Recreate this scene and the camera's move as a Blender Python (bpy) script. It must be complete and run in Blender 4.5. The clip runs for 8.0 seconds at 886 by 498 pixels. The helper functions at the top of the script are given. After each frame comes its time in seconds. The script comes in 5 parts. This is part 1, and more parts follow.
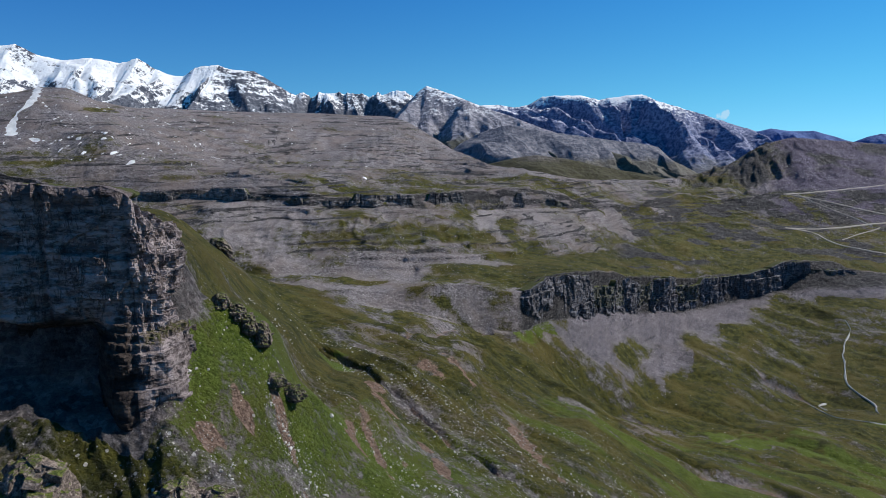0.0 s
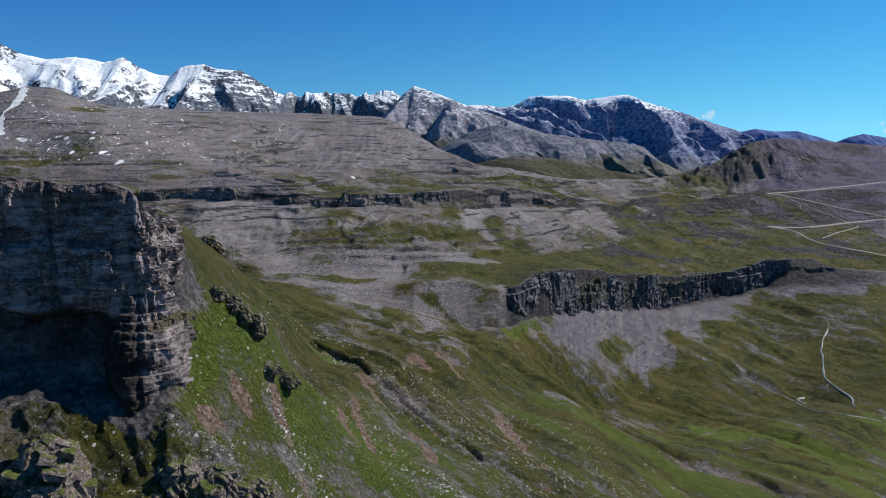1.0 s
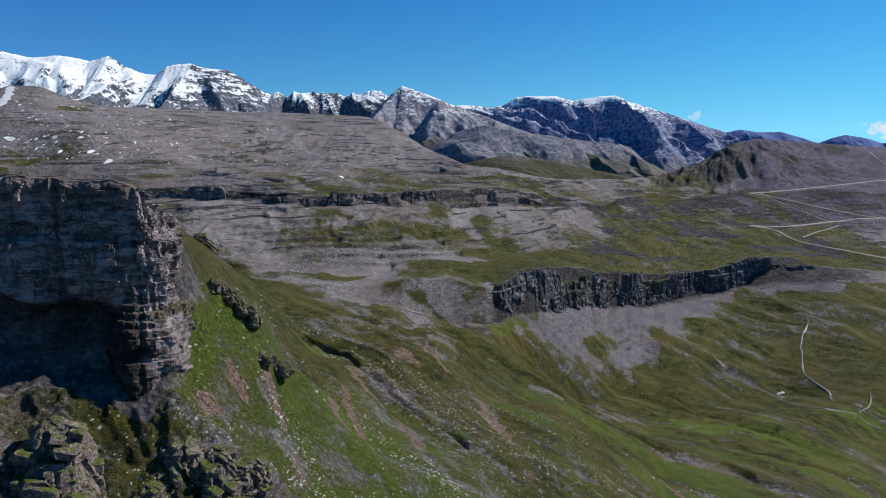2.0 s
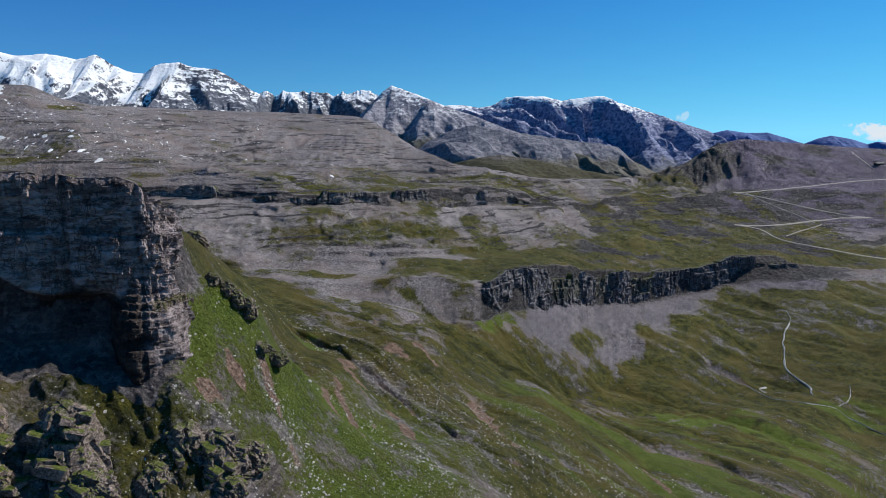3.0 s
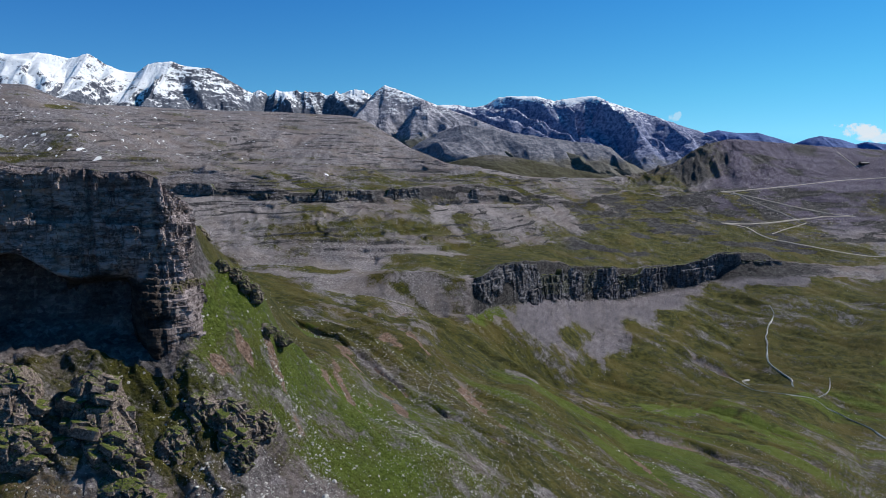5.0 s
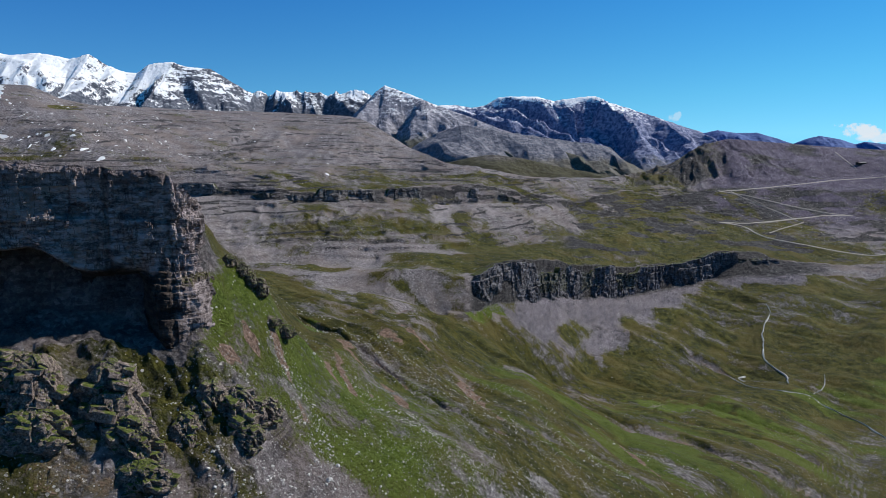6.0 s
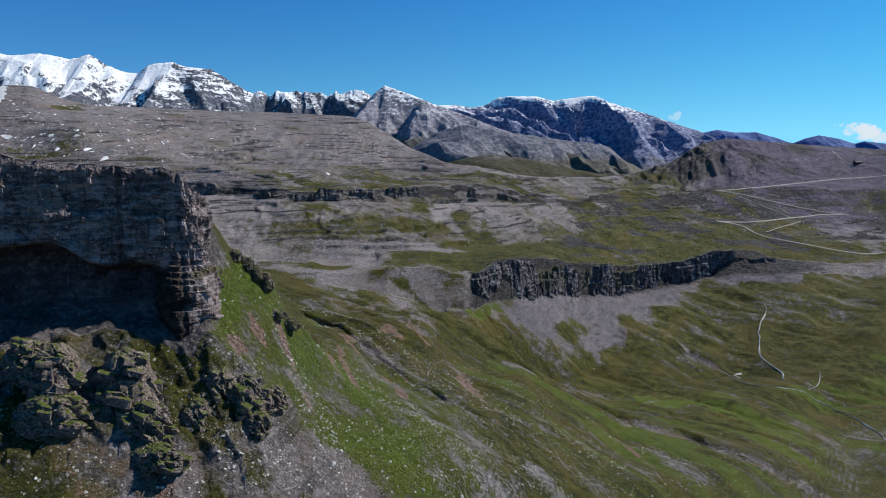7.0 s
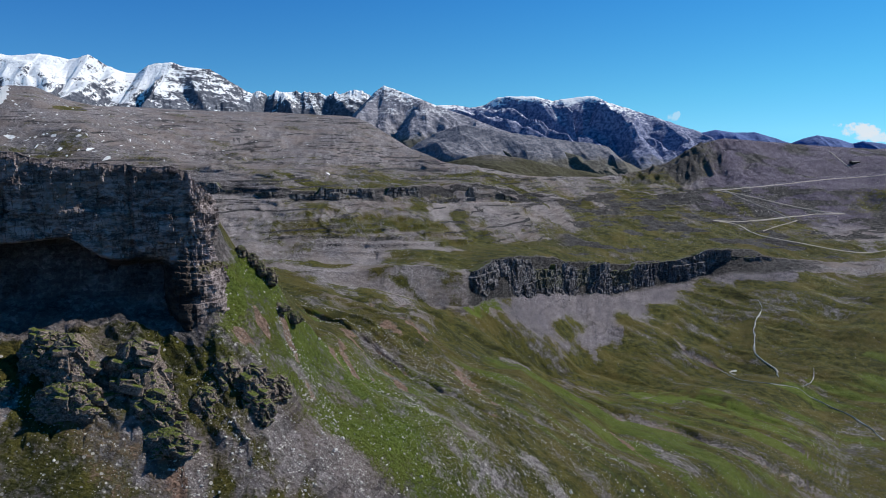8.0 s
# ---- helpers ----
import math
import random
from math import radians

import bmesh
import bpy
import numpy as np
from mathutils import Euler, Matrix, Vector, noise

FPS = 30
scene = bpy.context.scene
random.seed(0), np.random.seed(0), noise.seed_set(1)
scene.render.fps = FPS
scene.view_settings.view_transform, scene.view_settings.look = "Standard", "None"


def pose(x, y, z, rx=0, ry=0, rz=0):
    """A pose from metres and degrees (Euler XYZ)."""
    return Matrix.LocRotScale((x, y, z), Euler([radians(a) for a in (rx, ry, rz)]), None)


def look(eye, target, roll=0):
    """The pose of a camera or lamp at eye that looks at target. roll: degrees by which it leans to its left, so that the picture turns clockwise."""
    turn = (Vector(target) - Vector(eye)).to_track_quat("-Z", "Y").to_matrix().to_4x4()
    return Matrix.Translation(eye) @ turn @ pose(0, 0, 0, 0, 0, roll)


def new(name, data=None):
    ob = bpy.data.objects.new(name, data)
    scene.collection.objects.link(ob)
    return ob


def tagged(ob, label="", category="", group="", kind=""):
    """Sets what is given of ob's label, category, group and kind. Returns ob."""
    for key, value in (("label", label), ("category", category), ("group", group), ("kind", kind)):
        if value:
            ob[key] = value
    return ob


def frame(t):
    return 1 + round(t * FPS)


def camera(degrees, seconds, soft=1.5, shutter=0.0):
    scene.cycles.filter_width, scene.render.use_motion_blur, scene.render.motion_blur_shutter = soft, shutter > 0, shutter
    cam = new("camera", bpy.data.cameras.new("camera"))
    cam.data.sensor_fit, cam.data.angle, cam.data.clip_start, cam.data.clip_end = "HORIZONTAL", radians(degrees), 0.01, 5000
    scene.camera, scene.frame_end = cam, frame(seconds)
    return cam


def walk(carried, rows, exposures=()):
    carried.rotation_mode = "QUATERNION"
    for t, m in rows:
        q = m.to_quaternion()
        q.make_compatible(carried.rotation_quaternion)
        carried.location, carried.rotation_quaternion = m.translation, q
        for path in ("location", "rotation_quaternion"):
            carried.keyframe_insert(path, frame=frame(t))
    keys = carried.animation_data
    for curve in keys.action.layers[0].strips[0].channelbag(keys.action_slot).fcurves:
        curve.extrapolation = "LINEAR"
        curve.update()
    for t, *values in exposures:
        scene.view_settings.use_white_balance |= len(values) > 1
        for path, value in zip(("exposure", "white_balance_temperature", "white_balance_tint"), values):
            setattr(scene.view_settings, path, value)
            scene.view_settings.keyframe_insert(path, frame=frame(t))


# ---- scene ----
cam = camera(68.0, 8.0, soft=0.5)
# seconds, x, y, z, yaw, pitch, roll
PATH = [
    (0.0, 0.00, 0.00, 300.00, -0.000, -10.050, -0.265),
    (0.5, 0.12, -4.10, 300.08, -0.451, -10.049, -0.253),
    (1.0, 0.21, -8.10, 300.14, -1.069, -10.065, -0.209),
    (1.5, 0.27, -12.02, 300.16, -1.645, -10.062, -0.146),
    (3.0, 0.31, -23.46, 300.14, -3.049, -10.080, 0.059),
    (3.5, 0.29, -27.21, 300.11, -3.488, -10.081, 0.109),
    (4.0, 0.25, -30.92, 300.07, -3.628, -10.081, 0.144),
    (4.5, 0.21, -34.63, 300.03, -3.651, -10.115, 0.162),
    (6.0, 0.09, -45.68, 299.93, -3.646, -10.093, 0.123),
    (6.5, 0.07, -49.36, 299.91, -3.648, -10.099, 0.094),
    (7.0, 0.05, -53.02, 299.91, -3.641, -10.103, 0.068),
    (7.5, 0.05, -56.67, 299.93, -3.660, -10.111, 0.054),
    (8.0, 0.08, -60.31, 299.98, -3.708, -10.104, 0.065),
]
walk(cam, [(t, pose(x, y, z) @ pose(0, 0, 0, 0, 0, yaw) @ pose(0, 0, 0, 90 + pitch) @ pose(0, 0, 0, 0, 0, roll))
           for t, x, y, z, yaw, pitch, roll in PATH])

# ---- light ----
SUN_WAY = Vector((0.705, 0.265, 0.66)).normalized()
world = bpy.data.worlds.new("world")
scene.world = world
world.use_nodes = True
wt = world.node_tree
sky = wt.nodes.new("ShaderNodeTexSky")
sky.sky_type, sky.sun_disc = "NISHITA", False
sky.sun_elevation = math.asin(SUN_WAY.z)
sky.sun_rotation = math.atan2(SUN_WAY.x, SUN_WAY.y)
sky.altitude, sky.air_density, sky.dust_density, sky.ozone_density = 2300, 1.0, 0.0, 1.5
deep = wt.nodes.new("ShaderNodeHueSaturation")
deep.inputs["Hue"].default_value, deep.inputs["Saturation"].default_value = 0.490, 1.42
wt.links.new(sky.outputs[0], deep.inputs["Color"])
# clear mountain air: the blue reaches down to the horizon
coord, up_, lift_, joined, unit = (wt.nodes.new("ShaderNode" + k) for k in ("TexCoord", "SeparateXYZ", "MapRange", "CombineXYZ", "VectorMath"))
wt.links.new(coord.outputs["Generated"], up_.inputs[0])
wt.links.new(up_.outputs[2], lift_.inputs[0])
lift_.inputs[1].default_value, lift_.inputs[2].default_value, lift_.inputs[3].default_value, lift_.inputs[4].default_value = 0.0, 1.0, 0.11, 1.0
for k in (0, 1):
    wt.links.new(up_.outputs[k], joined.inputs[k])
wt.links.new(lift_.outputs[0], joined.inputs[2])
unit.operation = "NORMALIZE"
wt.links.new(joined.outputs[0], unit.inputs[0])
wt.links.new(unit.outputs[0], sky.inputs[0])


def sky_math(op, a, b=0.0, clamp=False):
    n = wt.nodes.new("ShaderNodeMath")
    n.operation, n.use_clamp = op, clamp
    for slot, v in ((0, a), (1, b)):
        if hasattr(v, "links"):
            wt.links.new(v, n.inputs[slot])
        else:
            n.inputs[slot].default_value = v
    return n.outputs[0]


def sky_cloud(colour, turn, rise, wide, high, lean, puff, amount, seed):
    """A small fair weather cloud far off in the sky."""
    u = sky_math("DIVIDE", sky_math("SUBTRACT", sky_math("ARCTAN2", up_.outputs[0], up_.outputs[1]), radians(turn)), radians(wide))
    v = sky_math("DIVIDE", sky_math("SUBTRACT", up_.outputs[2], radians(rise)), radians(high))
    v = sky_math("ADD", v, sky_math("MULTIPLY", u, lean))
    n = wt.nodes.new("ShaderNodeTexNoise")
    wt.links.new(coord.outputs["Generated"], n.inputs["Vector"])
    n.noise_dimensions = "4D"
    n.inputs["W"].default_value = seed
    n.inputs["Scale"].default_value, n.inputs["Detail"].default_value, n.inputs["Roughness"].default_value = puff, 7, 0.58
    body = sky_math("SUBTRACT", 1.0, sky_math("ADD", sky_math("MULTIPLY", u, u), sky_math("MULTIPLY", v, v)))
    body = sky_math("ADD", body, sky_math("MULTIPLY", sky_math("SUBTRACT", n.outputs["Fac"], 0.5), 4.5))
    body = sky_math("MULTIPLY", sky_math("MULTIPLY", sky_math("SUBTRACT", body, 0.30), 2.0, True), amount)
    mix = wt.nodes.new("ShaderNodeMix")
    mix.data_type = "RGBA"
    wt.links.new(body, mix.inputs[0])
    wt.links.new(colour, mix.inputs[6])
    mix.inputs[7].default_value = (6.0, 6.6, 7.2, 1)
    return mix.outputs[2]


# the air: violet blue aloft, cyan towards the horizon
aloft = wt.nodes.new("ShaderNodeValToRGB")
wt.links.new(sky_math("SUBTRACT", up_.outputs[2], sky_math("MULTIPLY", up_.outputs[0], 0.13)), aloft.inputs[0])
aloft.color_ramp.elements[0].position, aloft.color_ramp.elements[0].color = 0.0, (0.83, 1.03, 0.97, 1)
aloft.color_ramp.elements[1].position, aloft.color_ramp.elements[1].color = 0.26, (0.86, 0.81, 1.08, 1)
overhead = aloft.color_ramp.elements.new(0.6)
overhead.color = (1.0, 1.0, 1.0, 1)
tinted = wt.nodes.new("ShaderNodeMix")
tinted.data_type, tinted.blend_type = "RGBA", "MULTIPLY"
tinted.inputs[0].default_value = 1.0
wt.links.new(deep.outputs[0], tinted.inputs[6])
wt.links.new(aloft.outputs[0], tinted.inputs[7])
clouds = tinted.outputs[2]
clouds = sky_cloud(clouds, 35.69, 0.19, 1.6, 0.62, 0.3, 75, 0.95, 1.7)
clouds = sky_cloud(clouds, 22.69, 1.27, 0.7, 0.4, -0.4, 80, 0.4, 4.2)
clouds = sky_cloud(clouds, 37.12, -0.37, 1.7, 0.42, 0.3, 75, 0.8, 8.0)
wt.links.new(clouds, wt.nodes["Background"].inputs[0])
wt.nodes["Background"].inputs[1].default_value = 0.119
sun = new("sun", bpy.data.lights.new("sun", "SUN"))
sun.data.energy, sun.data.angle, sun.data.color = 5.0, radians(0.53), (1.0, 0.932, 0.832)
sun.matrix_world = look(SUN_WAY * 1000, (0, 0, 0))
scene.view_settings.exposure = 0.04

# ---- helpers of the scene ----
def hash01(i, j, k):
    """A repeatable number from 0 to 1 for each whole-number place."""
    h = (i.astype(np.int64) * 374761393 + j.astype(np.int64) * 668265263 + k * 2147483647) & 0xFFFFFFFF
    h = ((h ^ (h >> 13)) * 1274126177) & 0xFFFFFFFF
    return ((h ^ (h >> 16)) & 0xFFFFFF) / float(0xFFFFFF)


def soft_noise(x, y, seed=0):
    """Smooth noise from -1 to 1."""
    i, j = np.floor(x), np.floor(y)
    u, v = x - i, y - j
    u, v = u * u * u * (u * (u * 6 - 15) + 10), v * v * v * (v * (v * 6 - 15) + 10)
    a, b = hash01(i, j, seed), hash01(i + 1, j, seed)
    c, d = hash01(i, j + 1, seed), hash01(i + 1, j + 1, seed)
    return 2 * ((a * (1 - u) + b * u) * (1 - v) + (c * (1 - u) + d * u) * v) - 1


def fractal(x, y, size, octaves=5, seed=0, gain=0.5):
    total, amp, scale = 0, 1.0, 1.0 / size
    for n in range(octaves):
        total = total + amp * soft_noise(x * scale + 17.3 * n, y * scale - 9.1 * n, seed + n)
        amp, scale = amp * gain, scale * 2.03
    return total


def ridged(x, y, size, octaves=5, seed=0, gain=0.5):
    total, amp, scale = 0, 1.0, 1.0 / size
    for n in range(octaves):
        total = total + amp * (1 - 2 * np.abs(soft_noise(x * scale + 5.7 * n, y * scale + 3.3 * n, seed + n)))
        amp, scale = amp * gain, scale * 2.07
    return total


def smooth(a, b, v):
    v = np.clip((v - a) / (b - a), 0, 1)
    return v * v * (3 - 2 * v)



def sheet_mesh(name, x, y, z, wrap=False, masks=None, soft_shade=True):
    """A mesh from a grid of places; wrap joins the last column to the first."""
    rows, cols = x.shape
    co = np.stack([x, y, z], -1).reshape(-1, 3).astype(np.float32)
    i = np.arange(rows if wrap else rows - 1)[:, None]
    j = np.arange(cols - 1)[None, :]
    nxt = (i + 1) % rows
    faces = np.stack([i * cols + j, i * cols + j + 1, nxt * cols + j + 1, nxt * cols + j], -1).reshape(-1, 4)
    me = bpy.data.meshes.new(name)
    me.vertices.add(len(co))
    me.vertices.foreach_set("co", co.ravel())
    me.loops.add(faces.size)
    me.loops.foreach_set("vertex_index", faces.ravel().astype(np.int32))
    me.polygons.add(len(faces))
    me.polygons.foreach_set("loop_start", np.arange(0, faces.size, 4, dtype=np.int32))
    me.polygons.foreach_set("use_smooth", np.full(len(faces), soft_shade))
    me.update(calc_edges=True)
    for key, value in (masks or {}).items():
        layer = me.attributes.new(key, "FLOAT", "POINT")
        layer.data.foreach_set("value", np.clip(value, 0, 1).astype(np.float32).ravel())
    return me


def part(name, bm, material, parent=None, label=""):
    me = bpy.data.meshes.new(name)
    bm.to_mesh(me)
    bm.free()
    me.materials.append(material)
    ob = new(name, me)
    ob.parent = parent
    if label:
        tagged(ob, label)
    return ob


class Nodes:
    """A few short words for building node materials."""

    def __init__(self, name, roughness=0.9):
        self.mat = bpy.data.materials.new(name)
        self.mat.use_nodes = True
        self.tree = self.mat.node_tree
        self.out = self.tree.nodes["Principled BSDF"]
        self.out.inputs["Roughness"].default_value = roughness
        self.out.inputs["Specular IOR Level"].default_value = 0.25
        self.place = self.tree.nodes.new("ShaderNodeNewGeometry").outputs["Position"]

    def set(self, node, slot, value):
        if hasattr(value, "links"):
            self.tree.links.new(value, node.inputs[slot])
        else:
            node.inputs[slot].default_value = value

    def noise(self, scale, detail=4, rough=0.55, stretch=None, seed=0.0):
        n = self.tree.nodes.new("ShaderNodeTexNoise")
        m = self.tree.nodes.new("ShaderNodeMapping")
        self.tree.links.new(self.place, m.inputs[0])
        m.inputs["Location"].default_value = (seed, seed * 0.7, -seed)
        m.inputs["Scale"].default_value = stretch or (1, 1, 1)
        self.tree.links.new(m.outputs[0], n.inputs["Vector"])
        n.inputs["Scale"].default_value, n.inputs["Detail"].default_value, n.inputs["Roughness"].default_value = scale, detail, rough
        return n.outputs["Fac"]

    def cells(self, scale, feature="F1", out="Color", stretch=None):
        n = self.tree.nodes.new("ShaderNodeTexVoronoi")
        n.feature = feature
        m = self.tree.nodes.new("ShaderNodeMapping")
        self.tree.links.new(self.place, m.inputs[0])
        m.inputs["Scale"].default_value = stretch or (1, 1, 1)
        self.tree.links.new(m.outputs[0], n.inputs["Vector"])
        n.inputs["Scale"].default_value = scale
        return n.outputs[out]

    def math(self, op, a, b=0.0, c=0.0, clamp=False):
        n = self.tree.nodes.new("ShaderNodeMath")
        n.operation, n.use_clamp = op, clamp
        self.set(n, 0, a), self.set(n, 1, b), self.set(n, 2, c)
        return n.outputs[0]

    def ramp(self, value, low, high):
        n = self.tree.nodes.new("ShaderNodeMapRange")
        n.interpolation_type = "SMOOTHSTEP"
        self.set(n, 0, value), self.set(n, 1, low), self.set(n, 2, high)
        return n.outputs[0]

    def mix(self, fac, a, b):
        n = self.tree.nodes.new("ShaderNodeMix")
        n.data_type = "RGBA"
        for slot, v in ((0, fac), (6, a), (7, b)):
            if isinstance(v, tuple) and len(v) == 3:
                v = (*v, 1)
            self.set(n, slot, v)
        return n.outputs[2]

    def times(self, colour, value):
        n = self.tree.nodes.new("ShaderNodeVectorMath")
        n.operation = "SCALE"
        self.set(n, 0, colour), self.set(n, 3, value)
        return n.outputs[0]

    def mask(self, key):
        n = self.tree.nodes.new("ShaderNodeAttribute")
        n.attribute_name = key
        return n.outputs["Fac"]

    def blend(self, mask, noise, wobble=0.7, sharp=3.0):
        """A mask whose edge is broken up by noise."""
        v = self.math("MULTIPLY_ADD", self.math("SUBTRACT", noise, 0.5), wobble, mask)
        return self.math("MULTIPLY_ADD", self.math("SUBTRACT", v, 0.5), sharp, 0.5, clamp=True)

    def steepness(self):
        n = self.tree.nodes.new("ShaderNodeSeparateXYZ")
        g = self.tree.nodes.new("ShaderNodeNewGeometry")
        self.tree.links.new(g.outputs["True Normal"], n.inputs[0])
        return n.outputs[2]

    def height(self):
        n = self.tree.nodes.new("ShaderNodeSeparateXYZ")
        self.tree.links.new(self.place, n.inputs[0])
        return n.outputs[2]

    def finish(self, colour, relief=None, strength=0.5, distance=0.5, roughness=None):
        self.set(self.out, "Base Color", colour)
        if roughness is not None:
            self.set(self.out, "Roughness", roughness)
        if relief is not None:
            b = self.tree.nodes.new("ShaderNodeBump")
            b.inputs["Strength"].default_value, b.inputs["Distance"].default_value = strength, distance
            self.set(b, "Height", relief)
            self.tree.links.new(b.outputs[0], self.out.inputs["Normal"])
        return self.mat


# ---- materials ----
def ground_material():
    n = Nodes("alpine_ground", 0.95)
    fine, mid = n.noise(0.9, 9, 0.72), n.noise(0.16, 8, 0.66, seed=3)
    wide, huge = n.noise(0.030, 6, 0.6, seed=9), n.noise(0.008, 4, 0.5, seed=21)
    streak = n.noise(0.35, 7, 0.68, stretch=(1, 1, 2.5), seed=17)
    split = n.tree.nodes.new("ShaderNodeSeparateColor")
    near_cells = n.cells(0.9)
    n.tree.links.new(near_cells, split.inputs[0])
    stone = split.outputs[0]
    speck = n.math("LESS_THAN", near_cells.node.outputs["Distance"], n.math("MULTIPLY", split.outputs[2], 0.36))
    speck = n.math("MULTIPLY", speck, n.math("LESS_THAN", split.outputs[1], n.mask("stony")))
    tiny = n.tree.nodes.new("ShaderNodeSeparateColor")
    tiny_cells = n.cells(2.3)
    n.tree.links.new(tiny_cells, tiny.inputs[0])
    grit = n.math("LESS_THAN", tiny_cells.node.outputs["Distance"], n.math("MULTIPLY", tiny.outputs[2], 0.40))
    grit = n.math("MULTIPLY", grit, n.math("LESS_THAN", tiny.outputs[1], n.mask("stony")))
    speck = n.math("MAXIMUM", speck, grit)
    far_split = n.tree.nodes.new("ShaderNodeSeparateColor")
    far_cells = n.cells(0.42)
    n.tree.links.new(far_cells, far_split.inputs[0])
    block = n.math("LESS_THAN", far_cells.node.outputs["Distance"], n.math("MULTIPLY", far_split.outputs[2], 0.40))
    block = n.math("MULTIPLY", block, n.math("LESS_THAN", far_split.outputs[1], n.math("MULTIPLY", n.mask("brown"), 0.13)))
    speck = n.math("MAXIMUM", speck, block)
    # grass: dark tufts, olive, dry straw
    grass = n.mix(n.ramp(mid, 0.38, 0.62), (0.034, 0.039, 0.007), (0.110, 0.105, 0.017))
    grass = n.mix(n.ramp(wide, 0.46, 0.66), grass, (0.118, 0.098, 0.022))
    grass = n.mix(n.math("MULTIPLY", n.ramp(fine, 0.46, 0.60), 0.6), grass, (0.022, 0.029, 0.007))
    grass = n.mix(n.math("MULTIPLY", n.ramp(streak, 0.56, 0.68), 0.35), grass, (0.125, 0.112, 0.032))
    green = n.mix(n.ramp(fine, 0.38, 0.62), (0.060, 0.106, 0.008), (0.150, 0.212, 0.026))
    grass = n.mix(n.math("MULTIPLY", n.mask("lush"), 0.8), grass, green)
    # scree: stones of many greys, warm patches; thin dark beds paint small shadowed ledges
    scree = n.mix(n.ramp(streak, 0.38, 0.62), (0.094, 0.081, 0.088), (0.305, 0.270, 0.284))
    scree = n.mix(0.55, scree, n.mix(n.ramp(stone, 0.15, 0.95), (0.070, 0.065, 0.071), (0.42, 0.395, 0.41)))
    scree = n.mix(n.math("MULTIPLY", n.ramp(wide, 0.42, 0.64), 0.75), scree, n.mix(fine, (0.118, 0.092, 0.086), (0.305, 0.250, 0.232)))
    scree = n.mix(n.mask("talus"), scree, n.mix(n.ramp(fine, 0.38, 0.62), (0.074, 0.068, 0.084), (0.255, 0.232, 0.268)))
    beds = n.noise(0.30, 7, 0.66, stretch=(0.06, 0.06, 1.2), seed=13)
    ledge_shade = n.math("MULTIPLY", n.ramp(beds, 0.53, 0.58), n.ramp(n.noise(0.028, 5, 0.6, seed=51), 0.50, 0.58))
    scree = n.mix(n.math("MULTIPLY", ledge_shade, n.math("MULTIPLY_ADD", n.mask("pale"), -0.6, 0.62)), scree, (0.040, 0.037, 0.042))
    scree = n.mix(n.math("MULTIPLY", n.ramp(fine, 0.56, 0.66), 0.5), scree, (0.38, 0.36, 0.345))
    scree = n.mix(n.math("MULTIPLY", n.mask("pale"), 0.8), scree, n.mix(n.ramp(fine, 0.36, 0.64), (0.220, 0.196, 0.205), (0.48, 0.44, 0.45)))
    # purple hill rock; the extra blue in its colour stands for distance haze
    brown = n.mix(n.ramp(fine, 0.38, 0.62), (0.030, 0.026, 0.044), (0.160, 0.138, 0.205))
    scree = n.mix(n.mask("brown"), scree, brown)
    strata = n.noise(0.5, 8, 0.72, stretch=(0.5, 0.5, 1.2), seed=5)
    rock = n.mix(n.ramp(strata, 0.40, 0.60), (0.020, 0.020, 0.025), (0.085, 0.081, 0.084))
    upright = n.noise(0.45, 6, 0.66, stretch=(1.3, 1.3, 0.14), seed=41)
    rock = n.mix(n.math("MULTIPLY", n.ramp(upright, 0.52, 0.62), 0.75), rock, (0.016, 0.016, 0.020))
    rock = n.mix(n.math("MULTIPLY", n.ramp(fine, 0.54, 0.64), 0.4), rock, (0.20, 0.19, 0.188))
    soil = n.mix(n.ramp(fine, 0.38, 0.62), (0.130, 0.082, 0.062), (0.34, 0.230, 0.180))
    rough_edge = n.math("ADD", n.math("MULTIPLY", mid, 0.5), n.math("MULTIPLY", fine, 0.5))
    colour = n.mix(n.blend(n.mask("grass"), rough_edge, 2.4, 3.5), scree, grass)
    colour = n.mix(n.blend(n.mask("soil"), rough_edge, 2.2, 3.0), colour, soil)
    colour = n.mix(n.blend(n.mask("rock"), rough_edge, 1.6, 3.5), colour, rock)
    colour = n.mix(speck, colour, n.mix(stone, (0.27, 0.26, 0.25), (0.70, 0.68, 0.65)))
    colour = n.mix(n.blend(n.mask("snow"), rough_edge, 1.6, 8.0), colour, (0.86, 0.88, 0.90))
    colour = n.times(colour, n.math("MULTIPLY_ADD", huge, 0.7, 0.65))
    relief = n.math("ADD", n.math("MULTIPLY", fine, 2.4), n.math("MULTIPLY", mid, 3.6))
    return n.finish(colour, relief, 1.0, 1.1)


